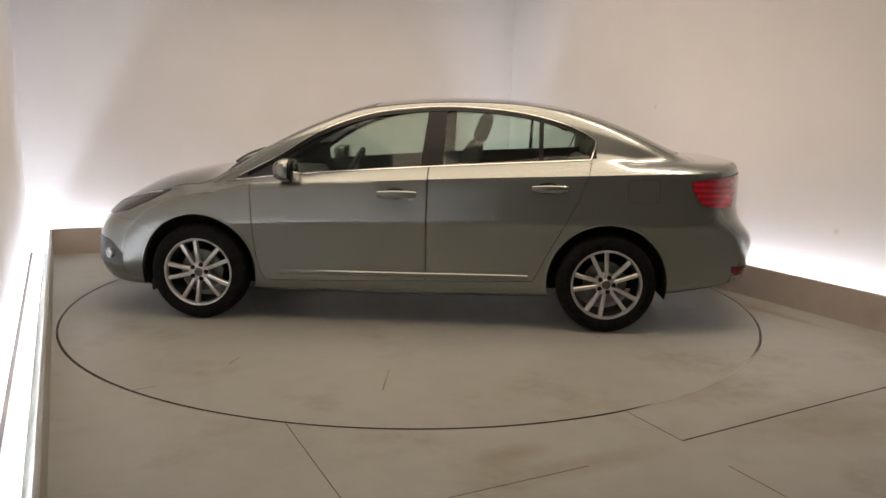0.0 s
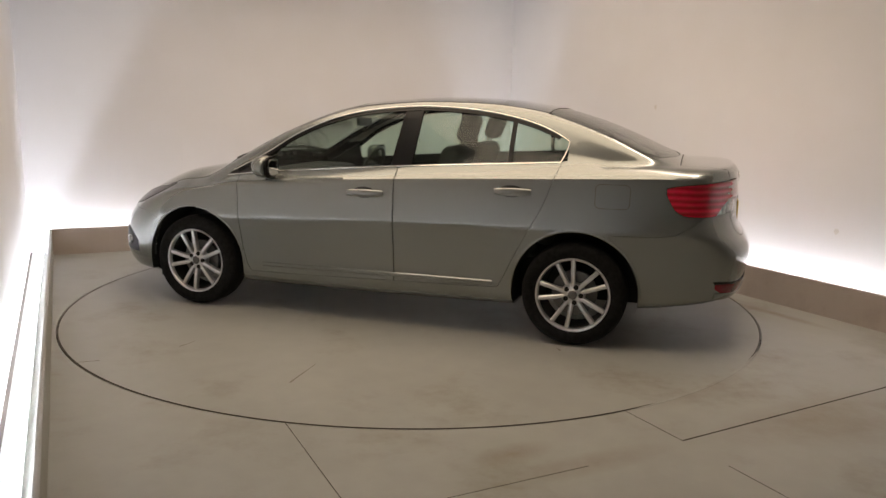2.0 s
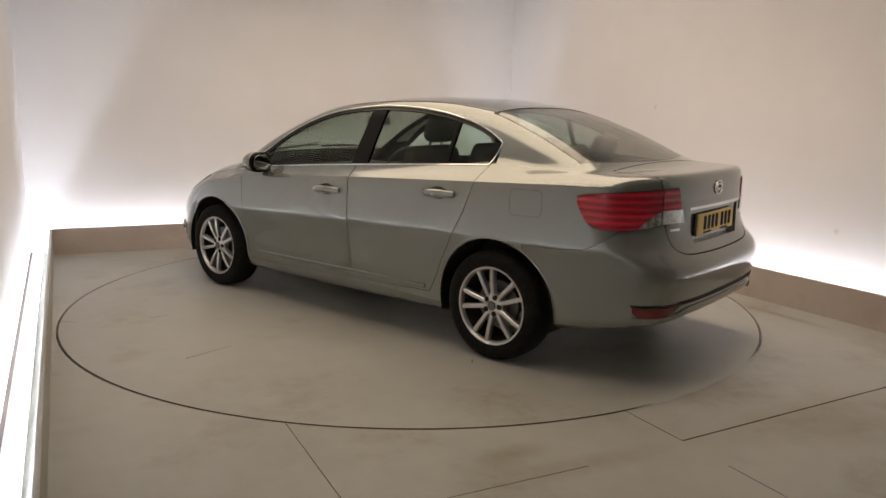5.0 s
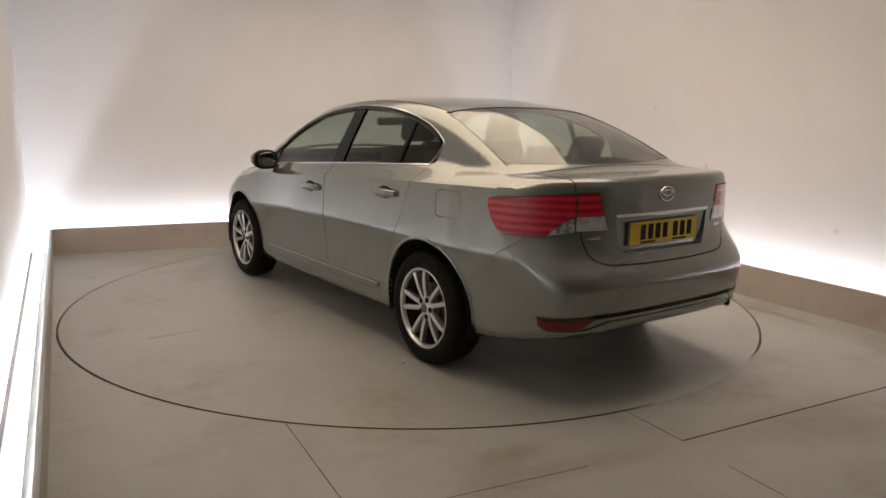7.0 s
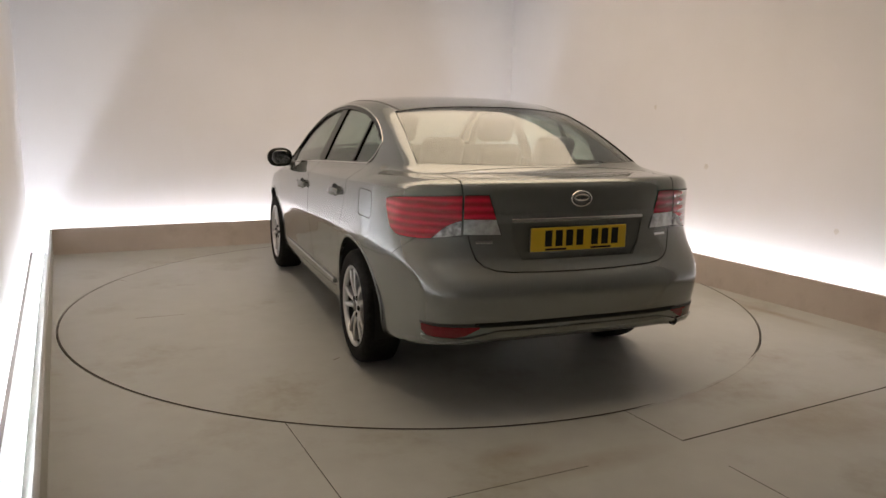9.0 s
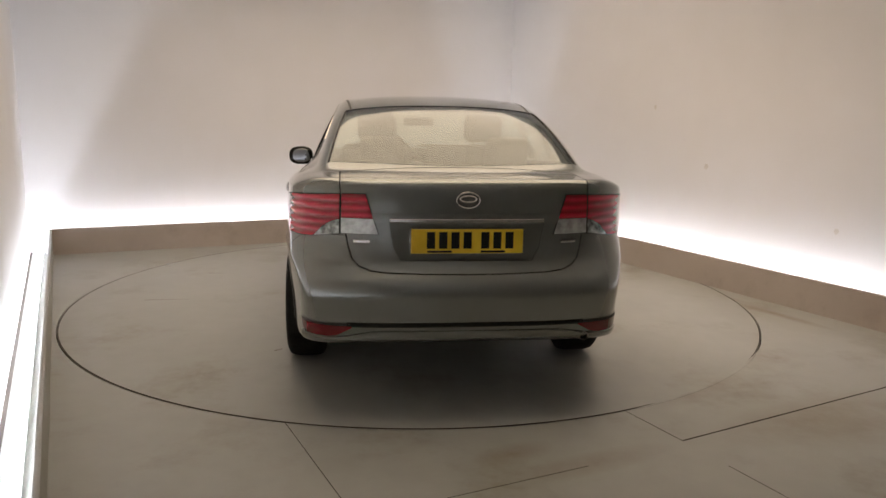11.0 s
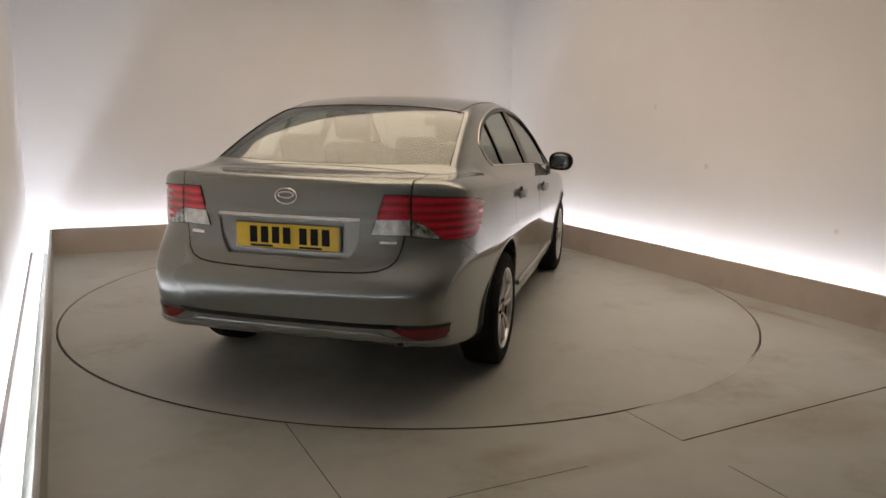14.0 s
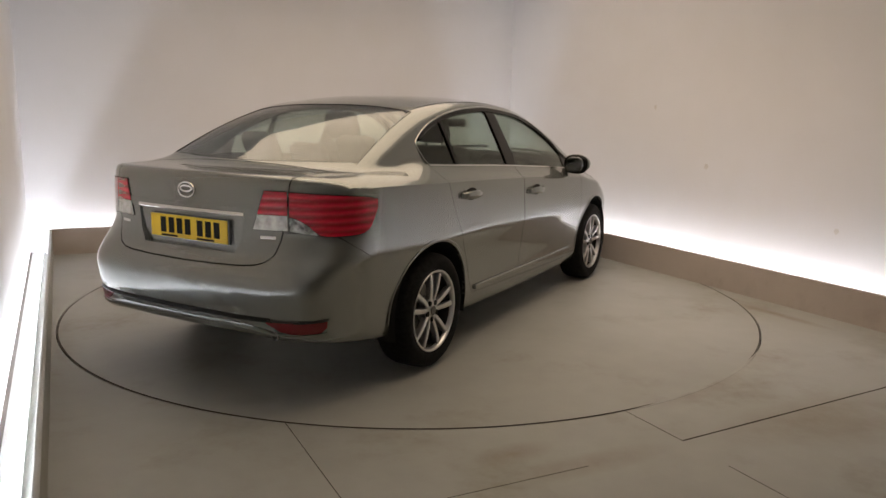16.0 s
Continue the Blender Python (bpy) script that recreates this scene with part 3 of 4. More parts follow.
def sheet(grid, nu, nv, thick, material, name, outward=None):
    """A thin solid sheet over a grid of points, thick inwards, with closed edges."""
    grid = np.asarray(grid)
    nrm = normal_at(grid) if outward is None else outward
    back = grid - nrm * thick
    verts = np.vstack([grid, back])
    N = nu * nv
    faces = []
    for i in range(nu - 1):
        for j in range(nv - 1):
            a, b, c, d = i * nv + j, (i + 1) * nv + j, (i + 1) * nv + j + 1, i * nv + j + 1
            faces += [(a, b, c, d), (a + N, d + N, c + N, b + N)]
    rim = [i * nv for i in range(nu)] + [(nu - 1) * nv + j for j in range(1, nv)] + [i * nv + nv - 1 for i in range(nu - 2, -1, -1)] + [j for j in range(nv - 2, 0, -1)]
    for k in range(len(rim)):
        a, b = rim[k], rim[(k + 1) % len(rim)]
        faces.append((a, a + N, b + N, b))
    return mesh(name, verts, faces, material)


def ribbon(path, width, high, material, name, sink=0.004, closed=False):
    """A flat moulding of that width and height swept along points of the skin."""
    p = np.asarray(path, float)
    nrm = normal_at(p)
    if closed:
        tan = np.roll(p, -1, 0) - np.roll(p, 1, 0)
    else:
        tan = np.gradient(p, axis=0)
    tan /= np.maximum(np.linalg.norm(tan, axis=1), 1e-9)[:, None]
    acr = np.cross(nrm, tan)
    acr /= np.maximum(np.linalg.norm(acr, axis=1), 1e-9)[:, None]
    w, h = width / 2, high
    prof = [(-w, -sink), (-w, h * 0.6), (-w * 0.6, h), (w * 0.6, h), (w, h * 0.6), (w, -sink)]
    k, n = len(prof), len(p)
    verts = [p[i] + acr[i] * a + nrm[i] * b for i in range(n) for a, b in prof]
    faces = []
    for i in range(n if closed else n - 1):
        for j in range(k):
            a, b = i * k + j, i * k + (j + 1) % k
            c, d = ((i + 1) % n) * k + (j + 1) % k, ((i + 1) % n) * k + j
            faces.append((a, b, c, d))
    if not closed:
        faces += [tuple(range(k)), tuple(range((n - 1) * k + k - 1, (n - 1) * k - 1, -1))]
    return mesh(name, verts, faces, material)


car = tagged(new("car"), "grey-green metallic four-door saloon car with silver alloy wheels on the turntable", "car")

# doors, lids and bumpers are cut out of the skin with real gaps between them
GLASS_CUT = glass_outline(-1.262, 1.10)
DOOR_F = [(-0.170, 0.310), (-0.172, 0.7), (-0.178, 1.2), (0.60, 1.2), (1.0, 0.97), (0.985, 0.93), (0.975, 0.80), (0.968, 0.60), (0.955, 0.45), (0.925, 0.33), (0.895, 0.285), (0.5, 0.290)]
DOOR_R = [(-0.178, 0.310), (-0.18, 0.7), (-0.186, 1.2), (-1.25, 1.2), (-1.225, 1.10), (-1.195, 1.0), (-1.14, 0.85), (-1.06, 0.70), (-0.97, 0.53), (-0.90, 0.38), (-0.872, 0.33), (-0.6, 0.320)]
LID = [(0.0, 0.682), (0.2, 0.684), (0.38, 0.690), (0.45, 0.698), (0.50, 0.716), (0.53, 0.745), (0.548, 0.80), (0.562, 0.875), (0.57, 0.92), (0.58, 1.0), (0.594, 1.30)]
LID = [(-y, z) for y, z in LID[:0:-1]] + LID
BUMPER_R = [(-1.55, 0.703), (-1.80, 0.705), (-1.92, 0.72), (-2.02, 0.78), (-2.10, 0.845), (-2.7, 0.85), (-2.7, 0.1), (-1.55, 0.1)]
BUMPER_F = [(1.62, 0.45), (1.66, 0.60), (1.78, 0.655), (1.95, 0.66), (2.15, 0.72), (2.7, 0.72), (2.7, 0.1), (1.62, 0.1)]


def grown(poly, d):
    """A polygon pushed outwards by d."""
    p = np.array(poly, float)
    area = 0.5 * np.sum(p[:, 0] * np.roll(p[:, 1], -1) - np.roll(p[:, 0], -1) * p[:, 1])
    e1, e2 = p - np.roll(p, 1, 0), np.roll(p, -1, 0) - p
    n1, n2 = (np.stack([e[:, 1], -e[:, 0]], -1) / np.maximum(np.linalg.norm(e, axis=1), 1e-9)[:, None] for e in (e1, e2))
    n = n1 + n2
    n /= np.maximum((n * n1).sum(1), 0.3)[:, None]
    return [tuple(v) for v in p + n * d * (1 if area > 0 else -1)]


def cylinder_y(x, z, r, y0, y1, n=64):
    return prism([(x + r * math.cos(2 * math.pi * i / n), z + r * math.sin(2 * math.pi * i / n)) for i in range(n)], 1, y0, y1)


def arch(x, y0, y1):
    """The wheel house: round above, straight below the hub."""
    r = 0.388
    pts = [(x + r * math.cos(a), HUB_Z + 0.005 + r * math.sin(a)) for a in np.linspace(-0.25, math.pi + 0.25, 48)]
    pts += [(x - 0.36, 0.05), (x + 0.36, 0.05)]
    return prism(pts, 1, y0, y1)


shell = skin_mesh()
shell = combine(shell, cabin_mesh(), "DIFFERENCE")
for ax in (AXLE_F, AXLE_R):
    shell = combine(shell, arch(ax, 0.56, 1.2), "DIFFERENCE")
    shell = combine(shell, arch(ax, -1.2, -0.56), "DIFFERENCE")
shell = combine(shell, prism(GLASS_CUT, 1, -1.2, 1.2), "DIFFERENCE")
# rear window and windscreen
REAR_GLASS = [(-1.10, 0.565), (-1.30, 0.595), (-1.52, 0.625), (-1.765, 0.655)]
FRONT_GLASS = [(0.22, 0.55), (0.5, 0.60), (0.85, 0.665), (1.17, 0.72)]


def bowed(line, x, y, w):
    """The foot of the rear window bows back in plan; the windscreen is left as it is."""
    back = 0.135 if line[-1][0] < 0 else 0.0
    f = np.clip((x - line[0][0]) / (line[-1][0] - line[0][0]), 0, 1) ** 2
    return x - back * f * (1 - np.clip(np.abs(y / w), 0, 1) ** 2.2)


def top_outline(pts):
    c = spline(pts, 12)
    ys = np.linspace(0.97, -0.97, 25) * pts[-1][1]
    foot = [(float(bowed(pts, pts[-1][0], y, pts[-1][1])), float(y)) for y in ys]
    return [(x, y) for x, y in c] + foot + [(x, -y) for x, y in c[::-1]]


shell = combine(shell, prism(top_outline(REAR_GLASS), 2, 1.06, 1.7), "DIFFERENCE")
shell = combine(shell, prism(top_outline(FRONT_GLASS), 2, 0.99, 1.7), "DIFFERENCE")

pieces = {}
cuts = [("front_door", DOOR_F, 1, 0.3, 1.2), ("front_door_r", DOOR_F, 1, -1.2, -0.3), ("rear_door", DOOR_R, 1, 0.3, 1.2), ("rear_door_r", DOOR_R, 1, -1.2, -0.3),
        ("boot_lid", LID, 0, -2.7, -1.922), ("rear_bumper", BUMPER_R, 1, -1.2, 1.2), ("front_bumper", BUMPER_F, 1, -1.2, 1.2)]
for name, poly, axis, lo, hi in cuts:
    if name.endswith("_r"):
        pieces[name] = pieces[name[:-2]].copy()
        pieces[name].transform(Matrix.Diagonal((1, -1, 1, 1)))
        pieces[name].flip_normals()
    else:
        pieces[name] = combine(shell.copy(), prism(poly, axis, lo, hi), "INTERSECT")
    pad = 0.006 if axis == 0 else 0.0
    shell = combine(shell, prism(grown(poly, {"boot_lid": 0.006, "rear_bumper": 0.002, "front_bumper": 0.002}.get(name, 0.0035)), axis, lo - pad, hi + pad), "DIFFERENCE")

# the hollow round the number plate
RECESS = [(-0.365, 0.925), (0.365, 0.925), (0.345, 0.80), (0.31, 0.735), (-0.31, 0.735), (-0.345, 0.80)]
pieces["boot_lid"] = combine(pieces["boot_lid"], prism(RECESS, 0, -2.5, -2.256), "DIFFERENCE")


def finish(me):
    """Paint outside, dark trim on all faces that lie within the skin."""
    me.materials.clear()
    me.materials.append(M_PAINT)
    me.materials.append(M_INNER)
    n = len(me.polygons)
    co = np.empty(n * 3)
    me.polygons.foreach_get("center", co)
    co = co.reshape(-1, 3)
    f = body_f(co[:, 0], co[:, 1], co[:, 2])
    lid = (co[:, 0] < -2.2) & (np.abs(co[:, 1]) < 0.42)
    me.materials.append(M_LINER)
    index = np.where((f < -0.012) & ~lid, 1, 0)
    index = np.where((f < -0.030) & (co[:, 2] > 1.12), 2, index)
    me.polygons.foreach_set("material_index", index.astype(np.int32))
    me.shade_smooth()
    me.set_sharp_from_angle(angle=radians(32))
    return me


body = put("body_shell", finish(shell), car)
body["label"] = "grey-green metallic body shell with roof and wings"
front_door_l = put("front_door", finish(pieces["front_door"]), car)
front_door_r = put("front_door", finish(pieces["front_door_r"]), car)
rear_door_l = put("rear_door", finish(pieces["rear_door"]), car)
rear_door_r = put("rear_door", finish(pieces["rear_door_r"]), car)
boot_lid = put("boot_lid", finish(pieces["boot_lid"]), car)
rear_bumper = put("rear_bumper", finish(pieces["rear_bumper"]), car)
front_bumper = put("front_bumper", finish(pieces["front_bumper"]), car)


# ---- glass ----
def side_pane(name, xa, xb, left, parent, nu=26, nv=10, top=None):
    pts = []
    for x in np.linspace(xa, xb, nu):
        lo, hi = float(SILL_OF_GLASS(x)) - 0.012, float(HEAD_OF_GLASS(x)) + 0.012
        for s in np.linspace(0, 1, nv):
            pts.append((x, lo + (hi - lo) * s))
    pts = np.array(pts)
    g = on_side(pts[:, 0], pts[:, 1], True, -0.012)
    nrm = normal_at(g)
    me = sheet(g, nu, nv, 0.004, M_SIDEGLASS, name, nrm)
    if not left:
        me.transform(Matrix.Diagonal((1, -1, 1, 1)))
        me.flip_normals()
    ob = put(name, me, parent, "greenish tinted side window")
    ob.visible_shadow = False
    return ob


def side_patch(name, poly_lo, poly_hi, left, parent, material, lift=-0.004, thick=0.012, nv=10, label=""):
    """A trim plate of the flank between two lines of equal length (x, z)."""
    a, b = np.array(poly_lo), np.array(poly_hi)
    nu = len(a)
    pts = np.array([a[i] + (b[i] - a[i]) * s for i in range(nu) for s in np.linspace(0, 1, nv)])
    g = on_side(pts[:, 0], pts[:, 1], True, lift)
    me = sheet(g, nu, nv, thick, material, name)
    if not left:
        me.transform(Matrix.Diagonal((1, -1, 1, 1)))
        me.flip_normals()
    return put(name, me, parent, label)


def flip(me):
    me.transform(Matrix.Diagonal((1, -1, 1, 1)))
    me.flip_normals()
    return me


for left in (True, False):
    fd, rd = (front_door_l, rear_door_l) if left else (front_door_r, rear_door_r)
    side_pane("window", -0.235, 1.09, left, fd)
    side_pane("window", -0.905, -0.235, left, rd)
    side_pane("quarter_window", -1.255, -0.905, left, rd)
    # black pillar trims between the panes
    def upright(x0, x1, x2, x3):
        s = np.linspace(0, 1, 8)
        lo = np.array([[x0 + (x1 - x0) * t, 0] for t in s])
        hi = np.array([[x2 + (x3 - x2) * t, 0] for t in s])
        lo[:, 1] = SILL_OF_GLASS(lo[:, 0]) - 0.004
        hi[:, 1] = HEAD_OF_GLASS(hi[:, 0]) + 0.004
        return lo, hi
    lo, hi = upright(-0.268, -0.125, -0.290, -0.168)
    side_patch("door_pillar_trim", lo, hi, left, body, M_GLOSSBLACK, -0.004, 0.02, label="gloss black pillar trim")
    lo, hi = upright(-0.918, -0.890, -0.922, -0.894)
    side_patch("window_divider", lo, hi, left, rd, M_GLOSSBLACK, -0.004, 0.02)
    lo, hi = upright(0.80, 1.085, 0.80, 1.085)
    side_patch("mirror_base_trim", lo, hi, left, fd, M_BLACK, -0.006, 0.02)
    # bright moulding along the sill, thin one over the head
    xs = np.linspace(1.09, -1.225, 70)
    p = on_side(xs, SILL_OF_GLASS(xs) - 0.006)
    me = ribbon(p, 0.0095, 0.004, M_CHROME, "chrome_strip")
    put("chrome_strip", me if left else flip(me), body, "chrome window sill moulding")
    xs = np.concatenate([np.linspace(1.07, -1.19, 80), [-1.225, -1.247, -1.258, -1.260, -1.252, -1.238, -1.225]])
    zs = np.concatenate([HEAD_OF_GLASS(np.linspace(1.07, -1.19, 80)) + 0.006, [1.262, 1.249, 1.238, 1.225, 1.19, 1.15, 1.118]])
    p = on_side(xs, zs)
    me = ribbon(p, 0.007, 0.004, M_CHROME, "chrome_arch")
    put("chrome_arch", me if left else flip(me), body, "thin chrome moulding over the windows")
    # black inner edge of the openings
    xs = np.linspace(1.02, -1.20, 80)
    p = on_side(xs, HEAD_OF_GLASS(xs) - 0.010)
    me = ribbon(p, 0.024, -0.003, M_GLOSSBLACK, "window_seal", sink=0.012)
    put("window_seal", me if left else flip(me), body, "black rubber window seal")


def top_pane(name, line, parent, label, grow=0.008):
    c = spline(line, 24)
    nv = 25
    pts = [(bowed(line, x, w * s, w), (w + grow) * s) for x, w in c for s in np.linspace(-1, 1, nv)]
    pts = np.array(pts)
    g = on_top(pts[:, 0], pts[:, 1], -0.003)
    ob = put(name, sheet(g, 24, nv, 0.005, M_GLASS, name), parent, label)
    ob.visible_shadow = False
    return ob


def top_edge(line, parent, name, width):
    """The black band round a front or rear window."""
    c = spline(line, 30)
    side_l = on_top(c[:, 0], c[:, 1] - width * 0.3)
    side_r = on_top(c[:, 0], -c[:, 1] + width * 0.3)
    ys = np.linspace(-1, 1, 30)
    first = on_top(np.full(30, c[0, 0]), ys * c[0, 1])
    last = on_top(bowed(line, np.full(30, c[-1, 0]), ys * c[-1, 1], c[-1, 1]), ys * c[-1, 1])
    for p in (side_l, side_r, last) if line[0][0] < 0 else (side_l, side_r, first, last):
        put(name, ribbon(p, width, 0.001, M_GLOSSBLACK, name, sink=0.006), parent, "black window seal")


rear_window = top_pane("rear_window", REAR_GLASS, car, "tinted rear window reflecting the ceiling light")
top_edge(REAR_GLASS, rear_window, "seal", 0.0035)
windscreen = top_pane("windscreen", FRONT_GLASS, car, "tinted front windscreen")
top_edge(FRONT_GLASS, windscreen, "seal", 0.014)


# ---- lamps, trim and fittings of the body ----
def tail_patch(name, angs, lows, highs, material, parent, label="", lift=0.006, thick=0.03, nv=8, mirrored=False, cx=-1.72):
    """A lens that follows the skin round the tail between two lines of height."""
    pts = [(a, lo + (hi - lo) * s) for a, lo, hi in zip(angs, lows, highs) for s in np.linspace(0, 1, nv)]
    pts = np.array(pts)
    g = on_tail(pts[:, 0], pts[:, 1], lift, cx)
    me = sheet(g, len(angs), nv, thick, material, name)
    return put(name, flip(me) if mirrored else me, parent, label)


LAMP_TOP = table([(38, 1.038), (41, 1.040), (51, 1.037), (60, 1.030), (70, 1.020), (78, 1.008), (82.5, 0.993)])
LAMP_LOW = table([(38, 0.862), (44, 0.858), (51, 0.855), (58, 0.842), (64, 0.833), (70, 0.833), (75, 0.839), (78.5, 0.864), (80.5, 0.905), (82.5, 0.962)])
LAMP_MID = table([(36, 0.927), (45, 0.925), (51, 0.922), (54, 0.910), (57, 0.885), (60.5, 0.838), (64, 0.80)])
M_RED_RIB = mat("ribbed_red_lens", (0.5, 0.01, 0.022), 0.14, Coat_Weight=1.0, Coat_Roughness=0.03)
nt = M_RED_RIB.node_tree
wv, tc, bp = nt.nodes.new("ShaderNodeTexWave"), nt.nodes.new("ShaderNodeTexCoord"), nt.nodes.new("ShaderNodeBump")
wv.bands_direction = "Z"
wv.inputs["Scale"].default_value, wv.inputs["Distortion"].default_value = 8.5, 0.4
bp.inputs["Strength"].default_value, bp.inputs["Distance"].default_value = 0.6, 0.006
rp = nt.nodes.new("ShaderNodeValToRGB")
rp.color_ramp.elements[0].color, rp.color_ramp.elements[1].color = (0.30, 0.003, 0.014, 1), (0.64, 0.009, 0.036, 1)
nt.links.new(tc.outputs["Object"], wv.inputs["Vector"])
nt.links.new(wv.outputs["Fac"], bp.inputs["Height"])
nt.links.new(wv.outputs["Fac"], rp.inputs[0])
nt.links.new(rp.outputs[0], nt.nodes["Principled BSDF"].inputs["Base Color"])
nt.links.new(bp.outputs["Normal"], nt.nodes["Principled BSDF"].inputs["Normal"])

LAMP_CX = -1.685
SPLIT = 48.0          # where the boot lid's edge parts the lamp


def lamp_angle(a):
    """Angles of the outer lamp's tables, drawn together between the lid's edge and the tip."""
    return SPLIT + 0.3 + (a - 51.25) * 0.965


for left in (True, False):
    mir = not left
    lamp = put("tail_lamp", None, car, "red tail lamp with clear lower part")
    a = np.linspace(51.0, 82.6, 30)
    # black backing, a little larger than the lenses, darkens the gap round them
    tail_patch("lamp_outline", lamp_angle(a), LAMP_LOW(a) - 0.003, LAMP_TOP(a) + 0.0045, M_INNER, lamp, "black backing that draws the dark gap round the lamp", lift=0.003, mirrored=mir, cx=LAMP_CX)
    a = np.linspace(51.25, 82.3, 30)
    mids = np.where(a < 60.3, LAMP_MID(a), LAMP_LOW(a))
    tail_patch("red_lens", lamp_angle(a), np.maximum(mids, LAMP_LOW(a)) + 0.001, LAMP_TOP(a), M_RED_RIB, lamp, "ribbed red lens", mirrored=mir, cx=LAMP_CX)
    a = np.linspace(51.25, 60.2, 14)
    tail_patch("clear_lens", lamp_angle(a), LAMP_LOW(a), LAMP_MID(a) - 0.001, M_SMOKE, lamp, "clear indicator lens", mirrored=mir, cx=LAMP_CX)
    lamp2 = put("reversing_lamp", None, boot_lid, "red and clear lamp on the boot lid")
    pts_hi = np.linspace(40.0, SPLIT - 0.35, 12)
    pts_lo = np.linspace(35.6, SPLIT - 0.35, 12)

    def slanted(z0, z1, nm, mt, lb, lift=0.006, wide=0.0):
        nv = 8
        rows = []
        for i in range(12):
            for s in np.linspace(0, 1, nv):
                f = ((z0[i] + (z1[i] - z0[i]) * s) - 0.858) / 0.18
                rows.append((pts_lo[i] + (pts_hi[i] - pts_lo[i]) * f - wide * (1 - i / 11), z0[i] + (z1[i] - z0[i]) * s))
        rows = np.array(rows)
        me = sheet(on_tail(rows[:, 0], rows[:, 1], lift, LAMP_CX), 12, nv, 0.03, mt, nm)
        put(nm, flip(me) if mir else me, lamp2, lb)
    slanted(np.full(12, 0.8555), LAMP_TOP(pts_hi) + 0.0045, "lamp_outline", M_INNER, "black backing that draws the dark gap round the lamp", 0.003, 0.25)
    slanted(np.full(12, 0.930), LAMP_TOP(pts_hi), "red_lens", M_RED_RIB, "ribbed red lens")
    slanted(np.full(12, 0.858), np.full(12, 0.928), "clear_lens", M_CLEAR, "clear reversing lens")
    # rear fog lamp in the bumper
    a = np.linspace(41.5, 60.0, 18)
    hi = np.full(18, 0.439)
    lo = np.interp(a, [41.5, 46, 50, 58, 60], [0.432, 0.394, 0.381, 0.388, 0.408])
    tail_patch("fog_lamp", a, lo, hi, M_RED, rear_bumper, "dark red rear fog lamp", lift=0.004, mirrored=mir)
    # fuel flap only on the left flank
    if left:
        x0, x1, z0, z1 = -1.655, -1.455, 0.862, 1.005
        r = 0.03
        loop = []
        for cx, cz, s in ((x1 - r, z1 - r, 0), (x0 + r, z1 - r, 90), (x0 + r, z0 + r, 180), (x1 - r, z0 + r, 270)):
            for k in range(7):
                t = radians(s + 15 * k)
                loop.append((cx + r * math.cos(t), cz + r * math.sin(t)))
        loop = np.array(loop)
        p = on_side(loop[:, 0], loop[:, 1])
        put("fuel_flap_gap", ribbon(p, 0.0042, 0.0005, M_JOINT, "fuel_flap_gap", sink=0.002, closed=True), body, "thin gap round the fuel flap")
    # door handles
    for x0, x1, z, door in ((0.142, -0.112, 0.878, front_door_l if left else front_door_r), (-0.845, -1.075, 0.934, rear_door_l if left else rear_door_r)):
        xs = np.linspace(x0, x1, 14)
        zz = z + 0.004 * np.linspace(0, 1, 14)
        p = on_side(xs, zz)
        out = normal_at(p)
        bow = np.sin(np.linspace(0.12, math.pi - 0.12, 14)) ** 0.5 * 0.034
        p2 = p + out * bow[:, None]
        verts, faces, k = [], [], 8
        for i in range(14):
            h = 0.025 * (0.7 + 0.3 * math.sin(math.pi * i / 13))
            for j in range(k):
                t = 2 * math.pi * j / k
                verts.append(p2[i] + np.array([0, 0, 1]) * h * math.sin(t) + out[i] * 0.010 * math.cos(t))
        for i in range(13):
            for j in range(k):
                faces.append((i * k + j, i * k + (j + 1) % k, (i + 1) * k + (j + 1) % k, (i + 1) * k + j))
        faces += [tuple(range(k)), tuple(range(13 * k + k - 1, 13 * k - 1, -1))]
        me = mesh("door_handle", verts, faces, M_PAINT)
        put("door_handle", flip(me) if mir else me, door, "body-coloured pull handle")
        # shade of the cup behind the handle, as a flat black disc on the skin
        xm = 0.5 * (x0 + x1) + 0.01
        nu, nv = 5, 25
        gp = []
        for i in range(nu):
            for j in range(nv):
                r_, t = i / (nu - 1), 2 * math.pi * j / (nv - 1)
                gp.append((xm + 0.074 * r_ * math.cos(t), z + 0.005 + 0.037 * r_ * math.sin(t)))
        gp = np.array(gp)
        g = on_side(gp[:, 0], gp[:, 1], True, 0.0012)
        me = mesh("handle_cup_shade", g, [(i * nv + j, (i + 1) * nv + j, (i + 1) * nv + j + 1, i * nv + j + 1) for i in range(nu - 1) for j in range(nv - 1)], M_INNER)
        put("handle_cup_shade", flip(me) if mir else me, door, "flat black disc for the shade behind the handle")
    # sill moulding ridge
    xs = np.linspace(0.80, -0.84, 40)
    p = on_side(xs, 0.343 + 0.012 * np.linspace(0, 1, 40))
    me = ribbon(p, 0.030, 0.014, M_PAINT, "sill_moulding")
    put("sill_moulding", flip(me) if mir else me, body, "raised body-coloured moulding along the sill")
    # wheel-arch lips
    for ax in (AXLE_F, AXLE_R):
        t = np.linspace(0.0, math.pi, 50)
        x, z = ax + 0.394 * np.cos(t), HUB_Z + 0.005 + 0.394 * np.sin(t)
        me = ribbon(on_side(x, z), 0.016, 0.004, M_PAINT, "arch_lip", sink=0.02)
        put("arch_lip", flip(me) if mir else me, body)
    # headlamp
    a = np.linspace(30, 75, 24)
    top = np.interp(a, [30, 42, 60, 75], [0.735, 0.775, 0.835, 0.866])
